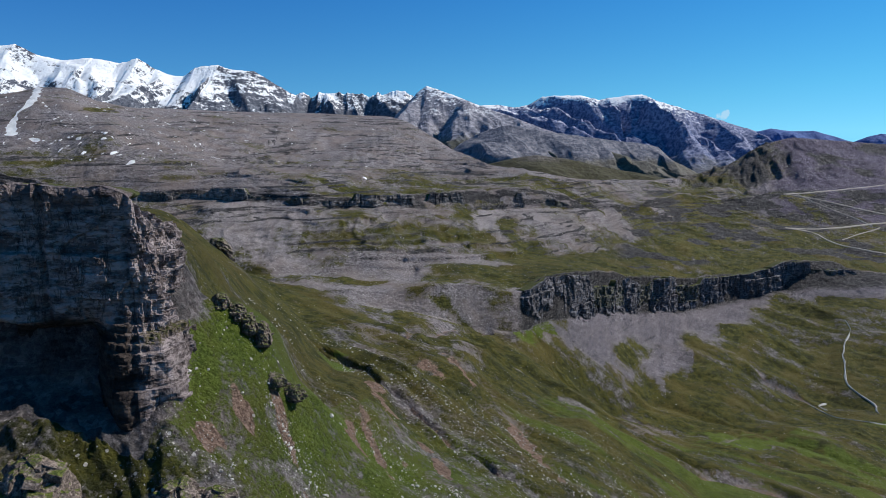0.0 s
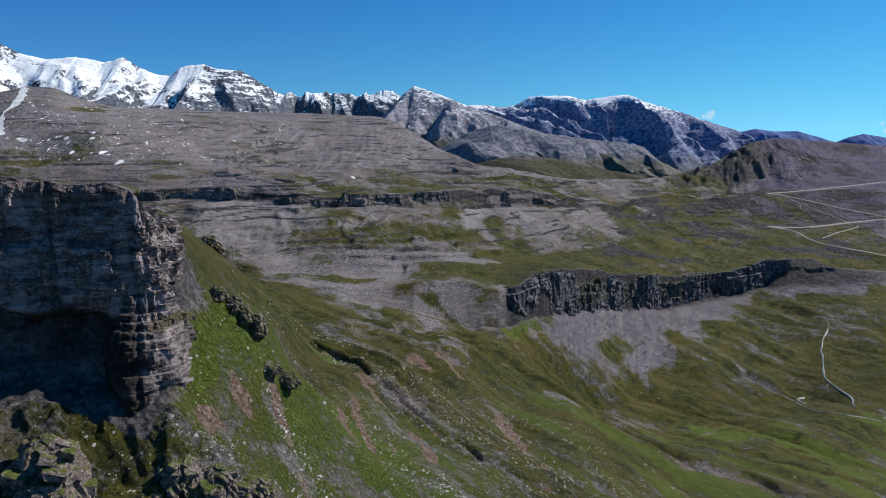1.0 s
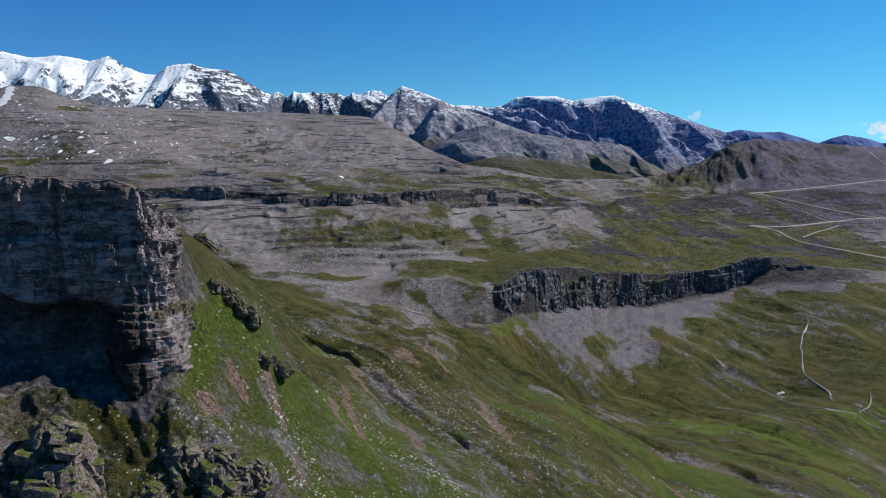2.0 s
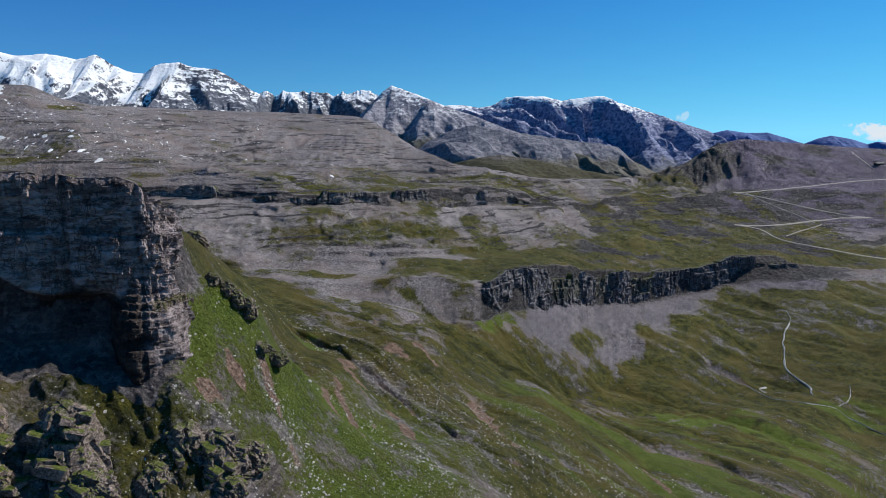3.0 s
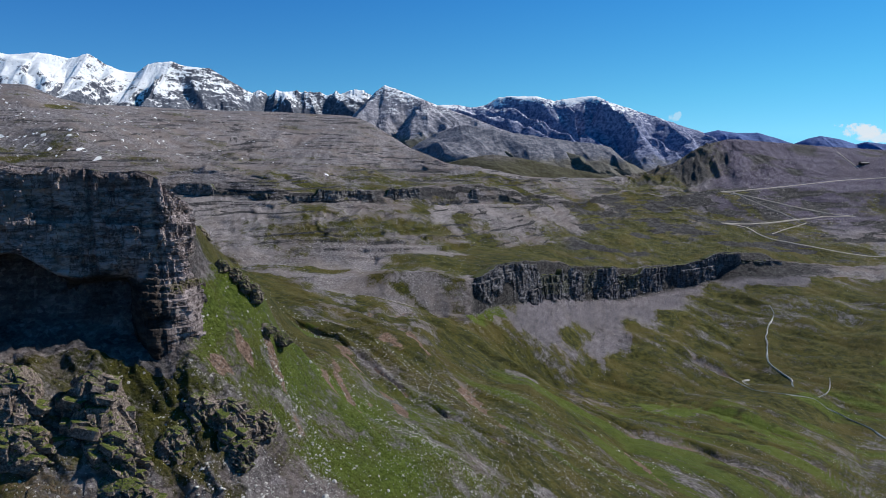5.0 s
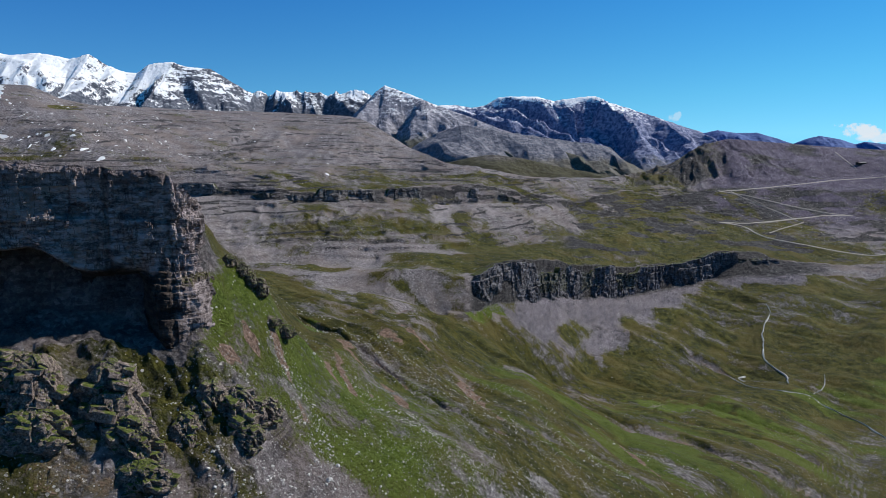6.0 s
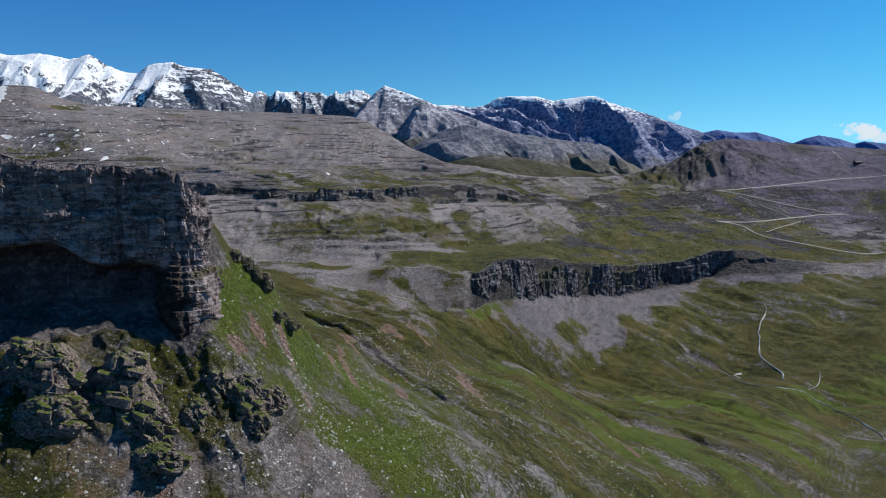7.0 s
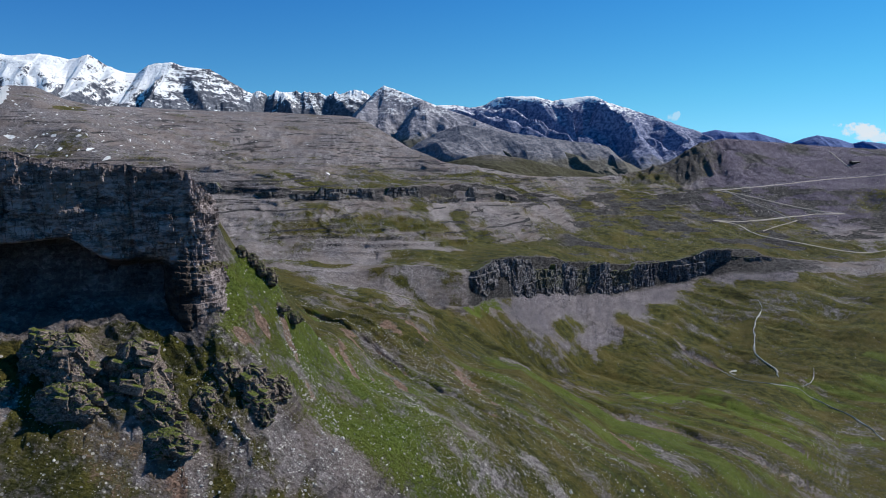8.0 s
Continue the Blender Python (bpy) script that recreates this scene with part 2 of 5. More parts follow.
def cliff_material(name, dark, light, warm, black):
    n = Nodes(name, 0.9)
    beds = n.noise(0.6, 9, 0.70, stretch=(0.35, 0.35, 1.1))
    stain = n.noise(0.10, 7, 0.66, stretch=(1, 1, 0.4), seed=4)
    fine = n.noise(1.2, 9, 0.72, seed=8)
    crack = n.noise(0.22, 5, 0.6, stretch=(1.2, 1.2, 0.22), seed=31)
    parting = n.noise(0.20, 5, 0.6, stretch=(0.30, 0.30, 1.3), seed=37)
    crack = n.ramp(n.math("ABSOLUTE", n.math("SUBTRACT", crack, 0.5)), 0.0, 0.014)
    parting = n.ramp(n.math("ABSOLUTE", n.math("SUBTRACT", parting, 0.5)), 0.0, 0.010)
    joint = n.math("MULTIPLY", crack, parting)
    colour = n.mix(n.ramp(beds, 0.40, 0.60), dark, light)
    colour = n.mix(n.ramp(stain, 0.52, 0.70), colour, warm)
    colour = n.mix(n.math("MULTIPLY", n.ramp(fine, 0.52, 0.66), 0.5), colour, tuple(1.25 * v for v in light))
    colour = n.mix(n.math("MULTIPLY", n.blend(n.mask("stain"), stain, 2.0, 2.5), 0.55), colour, n.mix(fine, black, tuple(3 * v for v in black)))
    colour = n.mix(n.math("MULTIPLY", n.math("SUBTRACT", 1.0, joint), 0.6), colour, tuple(0.8 * v for v in black))
    # brown lower beds, darkened further to paint the overhang's shade
    shade_bed = n.mix(n.ramp(beds, 0.40, 0.62), tuple(0.55 * v for v in black), tuple(0.36 * v for v in warm))
    colour = n.mix(n.blend(n.mask("shade_bed"), stain, 1.0, 2.5), colour, shade_bed)
    colour = n.mix(n.blend(n.mask("soil"), fine, 1.8, 3), colour, (0.24, 0.135, 0.095))
    colour = n.mix(n.blend(n.mask("grass"), fine, 1.8, 3), colour, n.mix(stain, (0.030, 0.044, 0.010), (0.10, 0.10, 0.03)))
    relief = n.math("ADD", n.math("MULTIPLY", beds, 0.7), n.math("ADD", fine, n.math("MULTIPLY", joint, 0.5)))
    return n.finish(colour, relief, 1.0, 0.6)


def mountain_material(name, rock_dark, rock_light, low, snow_low, snow_high, snow_amount):
    n = Nodes(name, 0.95)
    fine, mid = n.noise(0.05, 9, 0.72), n.noise(0.010, 8, 0.66, seed=3)
    beds = n.noise(0.03, 7, 0.66, stretch=(0.3, 0.3, 1.5), seed=11)
    colour = n.mix(n.ramp(fine, 0.38, 0.62), rock_dark, rock_light)
    colour = n.mix(n.math("MULTIPLY", n.ramp(beds, 0.48, 0.60), 0.5), colour, rock_dark)
    colour = n.mix(n.blend(n.mask("low"), mid, 1.6, 2.5), colour, n.mix(n.ramp(fine, 0.35, 0.65), tuple(0.5 * v for v in low), low))
    level = n.ramp(n.height(), snow_low, snow_high)
    flat = n.ramp(n.steepness(), 0.45, 0.85)
    patch = n.math("ADD", n.math("MULTIPLY", fine, 0.5), n.math("MULTIPLY", mid, 0.5))
    snow = n.math("ADD", n.math("MULTIPLY", level, 0.6), n.math("MULTIPLY", flat, 0.5))
    # bare: banded rock through the snow, also standing in for a shaded face
    snow = n.math("SUBTRACT", snow, n.math("MULTIPLY", n.mask("bare"), n.math("MULTIPLY_ADD", n.ramp(beds, 0.42, 0.58), 0.40, 0.10)))
    snow = n.math("MULTIPLY_ADD", n.math("SUBTRACT", patch, 0.5), 4.0, snow)
    snow = n.math("MULTIPLY_ADD", n.math("SUBTRACT", snow, 1.15 - snow_amount), 4.0, 0.5, clamp=True)
    snow = n.math("MULTIPLY", snow, n.ramp(n.height(), snow_low - 60, snow_low + 30))
    colour = n.mix(snow, colour, (0.84, 0.87, 0.91))
    return n.finish(colour, n.math("ADD", n.math("MULTIPLY", fine, 6.0), n.math("MULTIPLY", mid, 14.0)), 0.8, 1.0)


GROUND_MAT = ground_material()
CLIFF_MAT = cliff_material("layered_limestone", (0.105, 0.084, 0.085), (0.365, 0.312, 0.315), (0.240, 0.185, 0.160), (0.034, 0.027, 0.028))
CRAG_MAT = cliff_material("dark_crag_rock", (0.056, 0.056, 0.068), (0.215, 0.210, 0.230), (0.17, 0.155, 0.145), (0.024, 0.024, 0.030))
BAND_MAT = cliff_material("terrace_rock", (0.085, 0.080, 0.082), (0.260, 0.245, 0.240), (0.20, 0.17, 0.15), (0.030, 0.028, 0.030))

# ---- the ground ----
# landform lines from the near slope to the horizon: points (x, y, height)
UNDER_LINE = [(-8, -150, 140), (0, -142, 140), (8, -150, 140), (0, -158, 140)]
NEAR_EDGE_LINE = [(-600, -100, 240), (-300, 0, 225), (-100, 10, 200), (0, 10, 165), (100, 20, 125), (300, 50, 75), (600, 100, 60), (900, -150, 100)]
NEAR_SLOPE_LINE = [(-700, 0, 300), (-300, 60, 258), (-110, 70, 243), (-71, 75, 238), (-31, 86, 225), (-16, 102, 220), (14, 139, 207), (58, 156, 176), (137, 217, 142), (245, 305, 101), (325, 378, 77), (600, 310, 70), (900, 100, 120)]
CLIFF_FOOT_LINE = [(-700, 60, 310), (-300, 80, 262), (-110, 104, 258), (-80, 112, 259), (-62, 112, 255), (-47, 105, 250), (-36, 104, 240), (-22, 120, 226), (16, 152, 205), (62, 172, 174), (145, 236, 138), (262, 332, 96), (342, 410, 73), (625, 370, 74), (930, 160, 130)]
SPUR_CREST_LINE = [(-700, 120, 325), (-300, 130, 300), (-110, 121, 294), (-84, 125, 291), (-64, 126, 286), (-55, 128, 281), (-50.5, 132, 268), (-46, 138, 263), (-41, 145, 257), (-34, 137, 244), (-24, 160, 230), (-11, 199, 212), (32, 229, 187), (67, 287, 172), (113, 262, 144), (199, 337, 111), (280, 392, 90), (353, 440, 72), (374, 446, 74), (640, 450, 90), (950, 240, 150)]
BASIN_LINE = [(-700, 400, 270), (-250, 300, 275), (-120, 300, 262), (-100, 300, 243), (-85, 310, 226), (-70, 310, 212), (-37, 215, 220), (8, 300, 200), (50, 400, 165), (105, 405, 122), (150, 440, 102), (215, 440, 93), (299, 497, 84), (345, 497, 86), (385, 507, 90), (423, 523, 96), (520, 590, 120), (700, 600, 150), (1000, 260, 180)]
CRAG_FOOT_LINE = [(-700, 440, 285), (-246, 440, 204), (-168, 440, 204), (-122, 440, 199), (-92, 415, 203), (-59, 403, 197), (-12, 405, 185), (24, 415, 170), (49, 420, 169), (66, 445, 168), (83, 464, 165), (118, 508, 156), (177, 575, 141), (228, 618, 131), (288, 655, 127), (363, 690, 130), (409, 695, 133), (473, 690, 136), (563, 695, 128), (1000, 500, 200)]
CRAG_TOP_LINE = [(-700, 450, 290), (-251, 450, 204), (-172, 450, 204), (-124, 447, 201), (-95, 427, 203), (-60, 412, 200), (-9, 420, 200), (25, 432, 200), (50, 437, 193), (60, 448, 194), (74, 465, 196), (83, 472, 197), (116, 515, 188), (177, 581, 172), (229, 625, 161), (289, 663, 152), (327, 681, 153), (385, 712, 158), (442, 735, 154), (476, 735, 141), (507, 735, 140), (597, 740, 134), (1010, 510, 205)]
TERRACE_LINE = [(-700, 470, 300), (-257, 462, 203), (-176, 462, 202), (-122, 457, 200), (-89, 470, 197), (-36, 482, 199), (7, 500, 198), (95, 580, 190), (212, 690, 177), (344, 790, 173), (447, 850, 172), (482, 830, 159), (547, 803, 151), (639, 795, 137), (1020, 530, 210)]
MID_SLOPE_LINE = [(-700, 520, 310), (-278, 505, 228), (-212, 505, 229), (-148, 510, 223), (-59, 522, 221), (8, 575, 211), (49, 622, 213), (124, 660, 203), (190, 730, 195), (307, 850, 188), (391, 905, 188), (467, 890, 180), (525, 880, 170), (607, 890, 162), (703, 880, 157), (1030, 640, 230)]
BAND_FOOT_LINE = [(-700, 560, 315), (-304, 556, 240), (-258, 560, 243), (-192, 575, 242), (-116, 570, 241), (-54, 606, 235), (9, 650, 224), (52, 690, 219), (109, 716, 216), (198, 760, 206), (324, 900, 203), (401, 930, 195), (488, 955, 209), (536, 930, 195), (638, 940, 185), (746, 940, 180), (1040, 660, 240)]
BAND_TOP_LINE = [(-700, 565, 318), (-306, 562, 249), (-259, 565, 250), (-194, 585, 252), (-117, 577, 250), (-55, 614, 242), (21, 684, 240), (59, 705, 239), (98, 726, 236), (161, 752, 219), (210, 768, 213), (330, 920, 213), (409, 950, 205), (498, 975, 215), (557, 970, 211), (659, 975, 210), (773, 980, 209), (1050, 680, 250)]
MOOR_LINE = [(-800, 640, 335), (-402, 600, 269), (-316, 620, 273), (-202, 615, 263), (-121, 595, 259), (-60, 680, 253), (-2, 730, 249), (53, 770, 250), (165, 775, 239), (296, 940, 226), (379, 1010, 221), (452, 1020, 223), (530, 1040, 225), (595, 1040, 227), (707, 1050, 226), (826, 1050, 225), (1100, 800, 270)]
PLATEAU_SIDE_LINE = [(-800, 800, 370), (-523, 700, 302), (-464, 700, 300), (-338, 670, 303), (-267, 820, 288), (-140, 900, 276), (-17, 960, 268), (28, 900, 263), (57, 825, 260), (156, 840, 238), (312, 990, 224), (436, 1090, 231), (527, 1110, 256), (589, 1120, 260), (662, 1130, 254), (757, 1130, 251), (885, 1130, 248), (1200, 850, 285)]
SKYLINE_LINE = [(-800, 950, 420), (-744, 900, 337), (-629, 900, 350), (-575, 900, 355), (-537, 900, 363), (-502, 905, 362), (-473, 920, 346), (-446, 960, 338), (-447, 1100, 341), (-367, 1200, 339), (-242, 1290, 339), (-102, 1300, 332), (-68, 1280, 322), (16, 1150, 272), (58, 870, 259), (113, 900, 245), (196, 920, 235), (379, 1060, 219), (455, 1140, 233), (502, 1160, 242), (578, 1200, 277), (639, 1220, 289), (717, 1230, 284), (834, 1250, 275), (975, 1250, 267), (1250, 950, 290)]
LEE_LINE = [(-1500, 1300, 300), (-700, 1400, 220), (0, 1900, 150), (150, 1400, 150), (400, 1500, 110), (900, 1700, 140), (1300, 1700, 180), (1700, 1200, 230)]
OUTER_LINE = [(-2600, 1600, 200), (-1500, 2600, 60), (0, 3000, -20), (1500, 2700, -20), (2600, 1800, 60)]
RIM_LINE = [(-4100, 1500, -60), (-2800, 3200, -100), (0, 4550, -120), (2800, 3200, -120), (4100, 1500, -100)]
LANDFORM = [
    ("under", 12, UNDER_LINE),
    ("near_edge", 40, NEAR_EDGE_LINE),
    ("near_slope", 130, NEAR_SLOPE_LINE),
    ("cliff_foot", 80, CLIFF_FOOT_LINE),
    ("spur_crest", 90, SPUR_CREST_LINE),
    ("basin", 160, BASIN_LINE),
    ("crag_foot", 40, CRAG_FOOT_LINE),
    ("crag_top", 60, CRAG_TOP_LINE),
    ("terrace", 70, TERRACE_LINE),
    ("mid_slope", 60, MID_SLOPE_LINE),
    ("band_foot", 26, BAND_FOOT_LINE),
    ("band_top", 60, BAND_TOP_LINE),
    ("moor", 70, MOOR_LINE),
    ("plateau_side", 70, PLATEAU_SIDE_LINE),
    ("skyline", 30, SKYLINE_LINE),
    ("lee", 20, LEE_LINE),
    ("outer", 14, OUTER_LINE),
    ("rim", 1, RIM_LINE),
]

HUB = (0.0, -150.0)


def bearing_of(x, y):
    return np.degrees(np.arctan2(x - HUB[0], y - HUB[1]))


def lay_line(points, bearings):
    """Distance from the hub and height of a landform line at each bearing."""
    p = np.array(sorted(points, key=lambda q: bearing_of(q[0], q[1])), float)
    b, r = bearing_of(p[:, 0], p[:, 1]), np.hypot(p[:, 0] - HUB[0], p[:, 1] - HUB[1])
    return np.interp(bearings, b, r, period=360), np.interp(bearings, b, p[:, 2], period=360)


def make_bearings():
    fine = np.arange(-36.0, 40.001, 0.1)
    return np.concatenate([fine, np.arange(42.0, 323.0, 2.5)])


def ease_rows(a, times):
    for _ in range(times):
        a[:, 1:-1] = 0.25 * a[:, :-2] + 0.5 * a[:, 1:-1] + 0.25 * a[:, 2:]
    return a


def ground_grid():
    """Places (columns of bearings, rows of the landform lines) and each row's stretch number."""
    bearings = make_bearings()
    lines = [lay_line(points, bearings) for _, _, points in LANDFORM]
    dist, height, stretch = [], [], []
    for k in range(len(lines) - 1):
        (r0, z0), (r1, z1) = lines[k], lines[k + 1]
        r1 = np.maximum(r1, r0 + 0.6)
        lines[k + 1] = (r1, z1)
        for n in range(LANDFORM[k][1]):
            f = n / LANDFORM[k][1]
            dist.append(r0 + (r1 - r0) * f)
            height.append(z0 + (z1 - z0) * f)
            stretch.append(k + f)
    dist.append(lines[-1][0]), height.append(lines[-1][1]), stretch.append(len(lines) - 1.0)
    dist, height, stretch = np.array(dist).T, np.array(height).T, np.array(stretch)
    n = int((bearings <= 40.001).sum())
    height = ease_rows(height, 2)
    # round the kinks that the lines have from bearing to bearing
    for a in (dist, height):
        for _ in range(6):
            a[1:n - 1] = 0.25 * a[:n - 2] + 0.5 * a[1:n - 1] + 0.25 * a[2:n]
    angle = np.radians(bearings)[:, None]
    x, y = HUB[0] + dist * np.sin(angle), HUB[1] + dist * np.cos(angle)
    return x, y, height, np.broadcast_to(stretch, x.shape).copy()

ROAD_UPPER = [(498, 958), (537, 966), (581, 978), (652, 1001), (741, 1030), (812, 1044), (844, 1038)]
ROAD_ZIG = [(498, 958), (523, 955), (551, 945), (581, 940), (634, 934), (665, 925), (696, 922)]
ROAD_ZAG = [(696, 922), (643, 919), (599, 906), (554, 890), (511, 875), (454, 861)]
PATH_STEEP = [(519, 959), (533, 939), (560, 919), (585, 906), (596, 901)]
ROAD_LOWER = [(454, 861), (479, 863), (494, 858), (497, 839), (505, 824), (538, 803), (587, 790), (627, 786), (668, 780)]
PATH_LINK = [(522, 847), (565, 877), (604, 898)]
PATH_CREST = [(842, 1192), (832, 1147), (829, 1111)]
STREAM_SIDE = [(395, 623), (391, 606), (372, 584), (359, 565), (353, 550), (342, 532), (337, 518), (340, 503), (342, 491), (333, 473)]
STREAM_MAIN = [(292, 494), (291, 479), (293, 464), (305, 458), (326, 455), (342, 455), (343, 445), (354, 445), (359, 431), (364, 420), (361, 393), (352, 368)]
STREAM_ARM = [(310, 502), (300, 497), (297, 480)]
STREAM_LOOP = [(377, 491), (373, 483), (362, 470), (346, 458)]
GULLIES = [
    (2.6, 1.7, [(-44, 241), (-37, 237), (-28, 225), (-21, 210), (-11, 208), (-5, 200), (1, 192), (9, 187), (17, 180), (25, 180), (33, 179), (47, 184)]),
    (1.3, 2.6, [(35, 219), (42, 207), (53, 203), (66, 211)]),
    (1.5, 2.4, [(134, 310), (161, 307), (177, 290), (206, 279)]),
    (1.8, 2.6, [(122, 417), (135, 405), (150, 397)]),
    (2.2, 4.0, [(122, 296), (149, 304), (173, 293), (188, 275), (211, 274), (228, 268)]),
    (1.6, 3.0, [(187, 359), (205, 344), (233, 337), (257, 318), (273, 296)]),
    (1.2, 3.0, [(174, 387), (205, 411), (227, 400), (254, 376), (285, 361)]),
    (2.0, 3.0, [(265, 532), (266, 514), (287, 505), (294, 496)]),
    (2.0, 3.0, [(-66, 304), (-43, 294), (-23, 312), (2, 379), (28, 413)]),
]
SNOW_BANDS = [[(-534, 893), (-513, 847), (-489, 796), (-491, 773), (-473, 733), (-449, 694)], [(-489, 796), (-495, 816), (-512, 851)]]
# patches: middle, then the half axes
SCREE_UPPER = [(72, 333, 12, -8, -4, -18),
    (45, 352, 12, 8, -2, -8),
    (9, 319, 12, 0, 0, -5),
    (-124, 474, 25, -7.6, -1.8, -17.2),
    (-157, 539, 36, -20, -1.6, -45),
    (42, 628, 17.0, -48, -3.4, -19.4),
    (90, 671, 37, -26, -1.7, -40),
    (-42, 473, 41, 11.5, 0.4, -22),
    (35, 512, 34, 7.2, 0.2, -15.7),
    (58, 445, 16.3, -7.1, -2.4, -7.8),
    (68, 452, 13.2, -0.0, -0.0, -8.5),
    (6.7, 333, 13.1, -14.0, -0.9, -13.1),
    (-41, 405, 28, -3.3, -0.2, -19.2),
    (-63, 425, 33, 7.0, 0.1, -10.0),
    (190, 739, 55, -12.3, -1.1, -23),
    (271, 848, 39, -6.5, -1.1, -9.3),
    (-12.4, 408, 24, -0.0, -0.0, -6.8),
    (21, 421, 16.3, -3.4, -1.0, -6.8),
    (615, 953, 112, -23, -4.9, -51),
    (678, 888, 57, -0.0, -0.0, -88),
    (476, 934, 34, -0.0, -0.0, -33)]
SCREE_NEAR = [(-29, 93, 5, -8, -3, -4.5),
    (-19, 100, 4, -10, -3, -4),
    (-38, 84, 5, -6, -2, -3),
    (-24, 115, 4.8, -9.3, -2.7, -2.6),
    (-16.7, 101, 4.2, -11.3, -3.6, -3.3),
    (8.9, 144, 8.9, -15.5, -0.7, -3.3),
    (53, 151, 12.3, -4.7, -0.8, -4.5),
    (-30, 122, 6.0, -8.4, -1.0, -2.0),
    (-34, 101, 3.6, -5.1, -2.1, -2.1),
    (-48, 79, 6.8, -8.1, -2.1, -2.5),
    (-85, 81, 1.5, -0.0, -0.0, -13.1),
    (-10.8, 97, 5.7, -6.9, -2.4, -2.9),
    (19.7, 139, 8.9, -7.5, -0.7, -1.7)]
BARE_SOIL = [(33, 227, 2.0, 5.7, 4.3, -24),
    (-40, 121, 1.1, 1.2, 2.2, -3.6),
    (-42, 110, 1.5, 1.1, 1.0, -2.1),
    (-20, 194, 7.2, -20, -1.0, -5.7),
    (-2.5, 173, 6.8, -17.0, -0.6, -4.1),
    (-31, 124, 4.5, -7.4, -0.7, -1.1),
    (-17.7, 157, 6.1, -13.1, -0.5, -2.3),
    (8.6, 276, 6.3, -14.3, -0.7, -4.9),
    (-51, 76, 4.8, -4.0, -0.9, -1.6),
    (112, 233, 2.3, -15.7, -1.1, -2.5),
    (-24, 158, 3.2, -6.1, -0.6, -3.2),
    (29, 238, 1.6, 5.3, 3.3, -15.7),
    (-6.2, 270, 5.0, -3.6, -0.2, -5.6)]
LUSH_GRASS = [(-48, 118, 1.9, 1.3, 3.1, -6.4),
    (-44, 120, 1.7, 1.7, 4.5, -6.6),
    (-37, 115, 1.6, 1.9, 3.9, -6.4),
    (56, 422, 9.0, 3.6, 0.6, -7.3),
    (71, 444, 8.1, 5.7, 1.2, -6.2),
    (-12.5, 132, 6.3, -15.1, -1.7, -5.8),
    (0.9, 119, 7.6, -6.4, -1.4, -2.4),
    (197, 392, 27, -0.0, -0.0, -15.6),
    (242, 385, 30, -15.9, -0.6, -17.0),
    (-38, 228, 4.9, -3.4, -0.3, -7.8)]
TURF = [(27, 458, 35, 7.4, 0.2, -12.6),
    (73, 472, 20, -0.0, -0.0, -19.5),
    (-65, 450, 35, 4.9, 0.1, -7.7),
    (140, 752, 39, -3.3, -0.2, -6.4),
    (-96, 610, 42, -0.0, -0.0, -7.8),
    (-429, 846, 14.6, -0.0, -0.0, -41),
    (413, 1032, 52, 37, 1.5, -35)]
SNOW_SPOTS = [(-413, 674, 6.9, -1.7, -0.1, -3.9),
    (-289, 612, 1.8, -2.4, -1.6, -6.1),
    (-277, 569, 2.0, -0.0, -0.0, -3.9),
    (-361, 661, 2.8, -0.0, -0.0, -2.3),
    (-333, 655, 2.3, -0.0, -0.0, -1.8)]
# loose blocks: x, y, half width
BOULDERS = [(-16.0, 103.6, 0.56), (-17.4, 98.3, 0.68), (16.4, 118.6, 0.69), (-26.9, 148.0, 0.63), (-25.5, 151.4, 0.45), (59.6, 152.1, 0.73), (36.8, 145.7, 0.53), (-3.7, 113.4, 0.45), (-10.8, 96.7, 0.47), (5.2, 112.1, 0.44), (-23.1, 83.8, 0.43), (-32.4, 86.2, 0.38), (28.9, 152.5, 0.46), (92.2, 199.0, 0.56), (97.0, 180.5, 0.93), (91.9, 176.8, 0.71), (-26.6, 91.0, 0.39), (-2.3, 154.2, 0.46), (41.4, 144.3, 0.53), (12.0, 168.1, 0.49), (-50.5, 74.8, 0.35), (-64.0, 74.2, 0.29), (-71.2, 69.2, 0.33), (-56.9, 73.1, 0.29), (-8.5, 120.4, 0.39), (-47.6, 117.0, 0.38), (-46.9, 118.7, 0.31), (-45.2, 120.3, 0.31)]

CLIFF_PLAN = [(-175, 74), (-130, 90), (-104, 98), (-84, 104), (-71, 108), (-58, 111), (-52.3, 112.5), (-51.2, 115), (-51.2, 121), (-53.2, 130), (-59, 143)]


def near_line(x, y, line):
    """Distance of each place from a drawn line."""
    p = np.array(line, float)
    best = np.full(x.shape, 1e9)
    reach = (x > p[:, 0].min() - 60) & (x < p[:, 0].max() + 60) & (y > p[:, 1].min() - 60) & (y < p[:, 1].max() + 60)
    qx, qy, d = x[reach], y[reach], np.full(int(reach.sum()), 1e9)
    for (x0, y0), (x1, y1) in zip(p[:-1], p[1:]):
        lx, ly = x1 - x0, y1 - y0
        f = np.clip(((qx - x0) * lx + (qy - y0) * ly) / (lx * lx + ly * ly + 1e-6), 0, 1)
        d = np.minimum(d, np.hypot(qx - x0 - f * lx, qy - y0 - f * ly))
    best[reach] = d
    return best


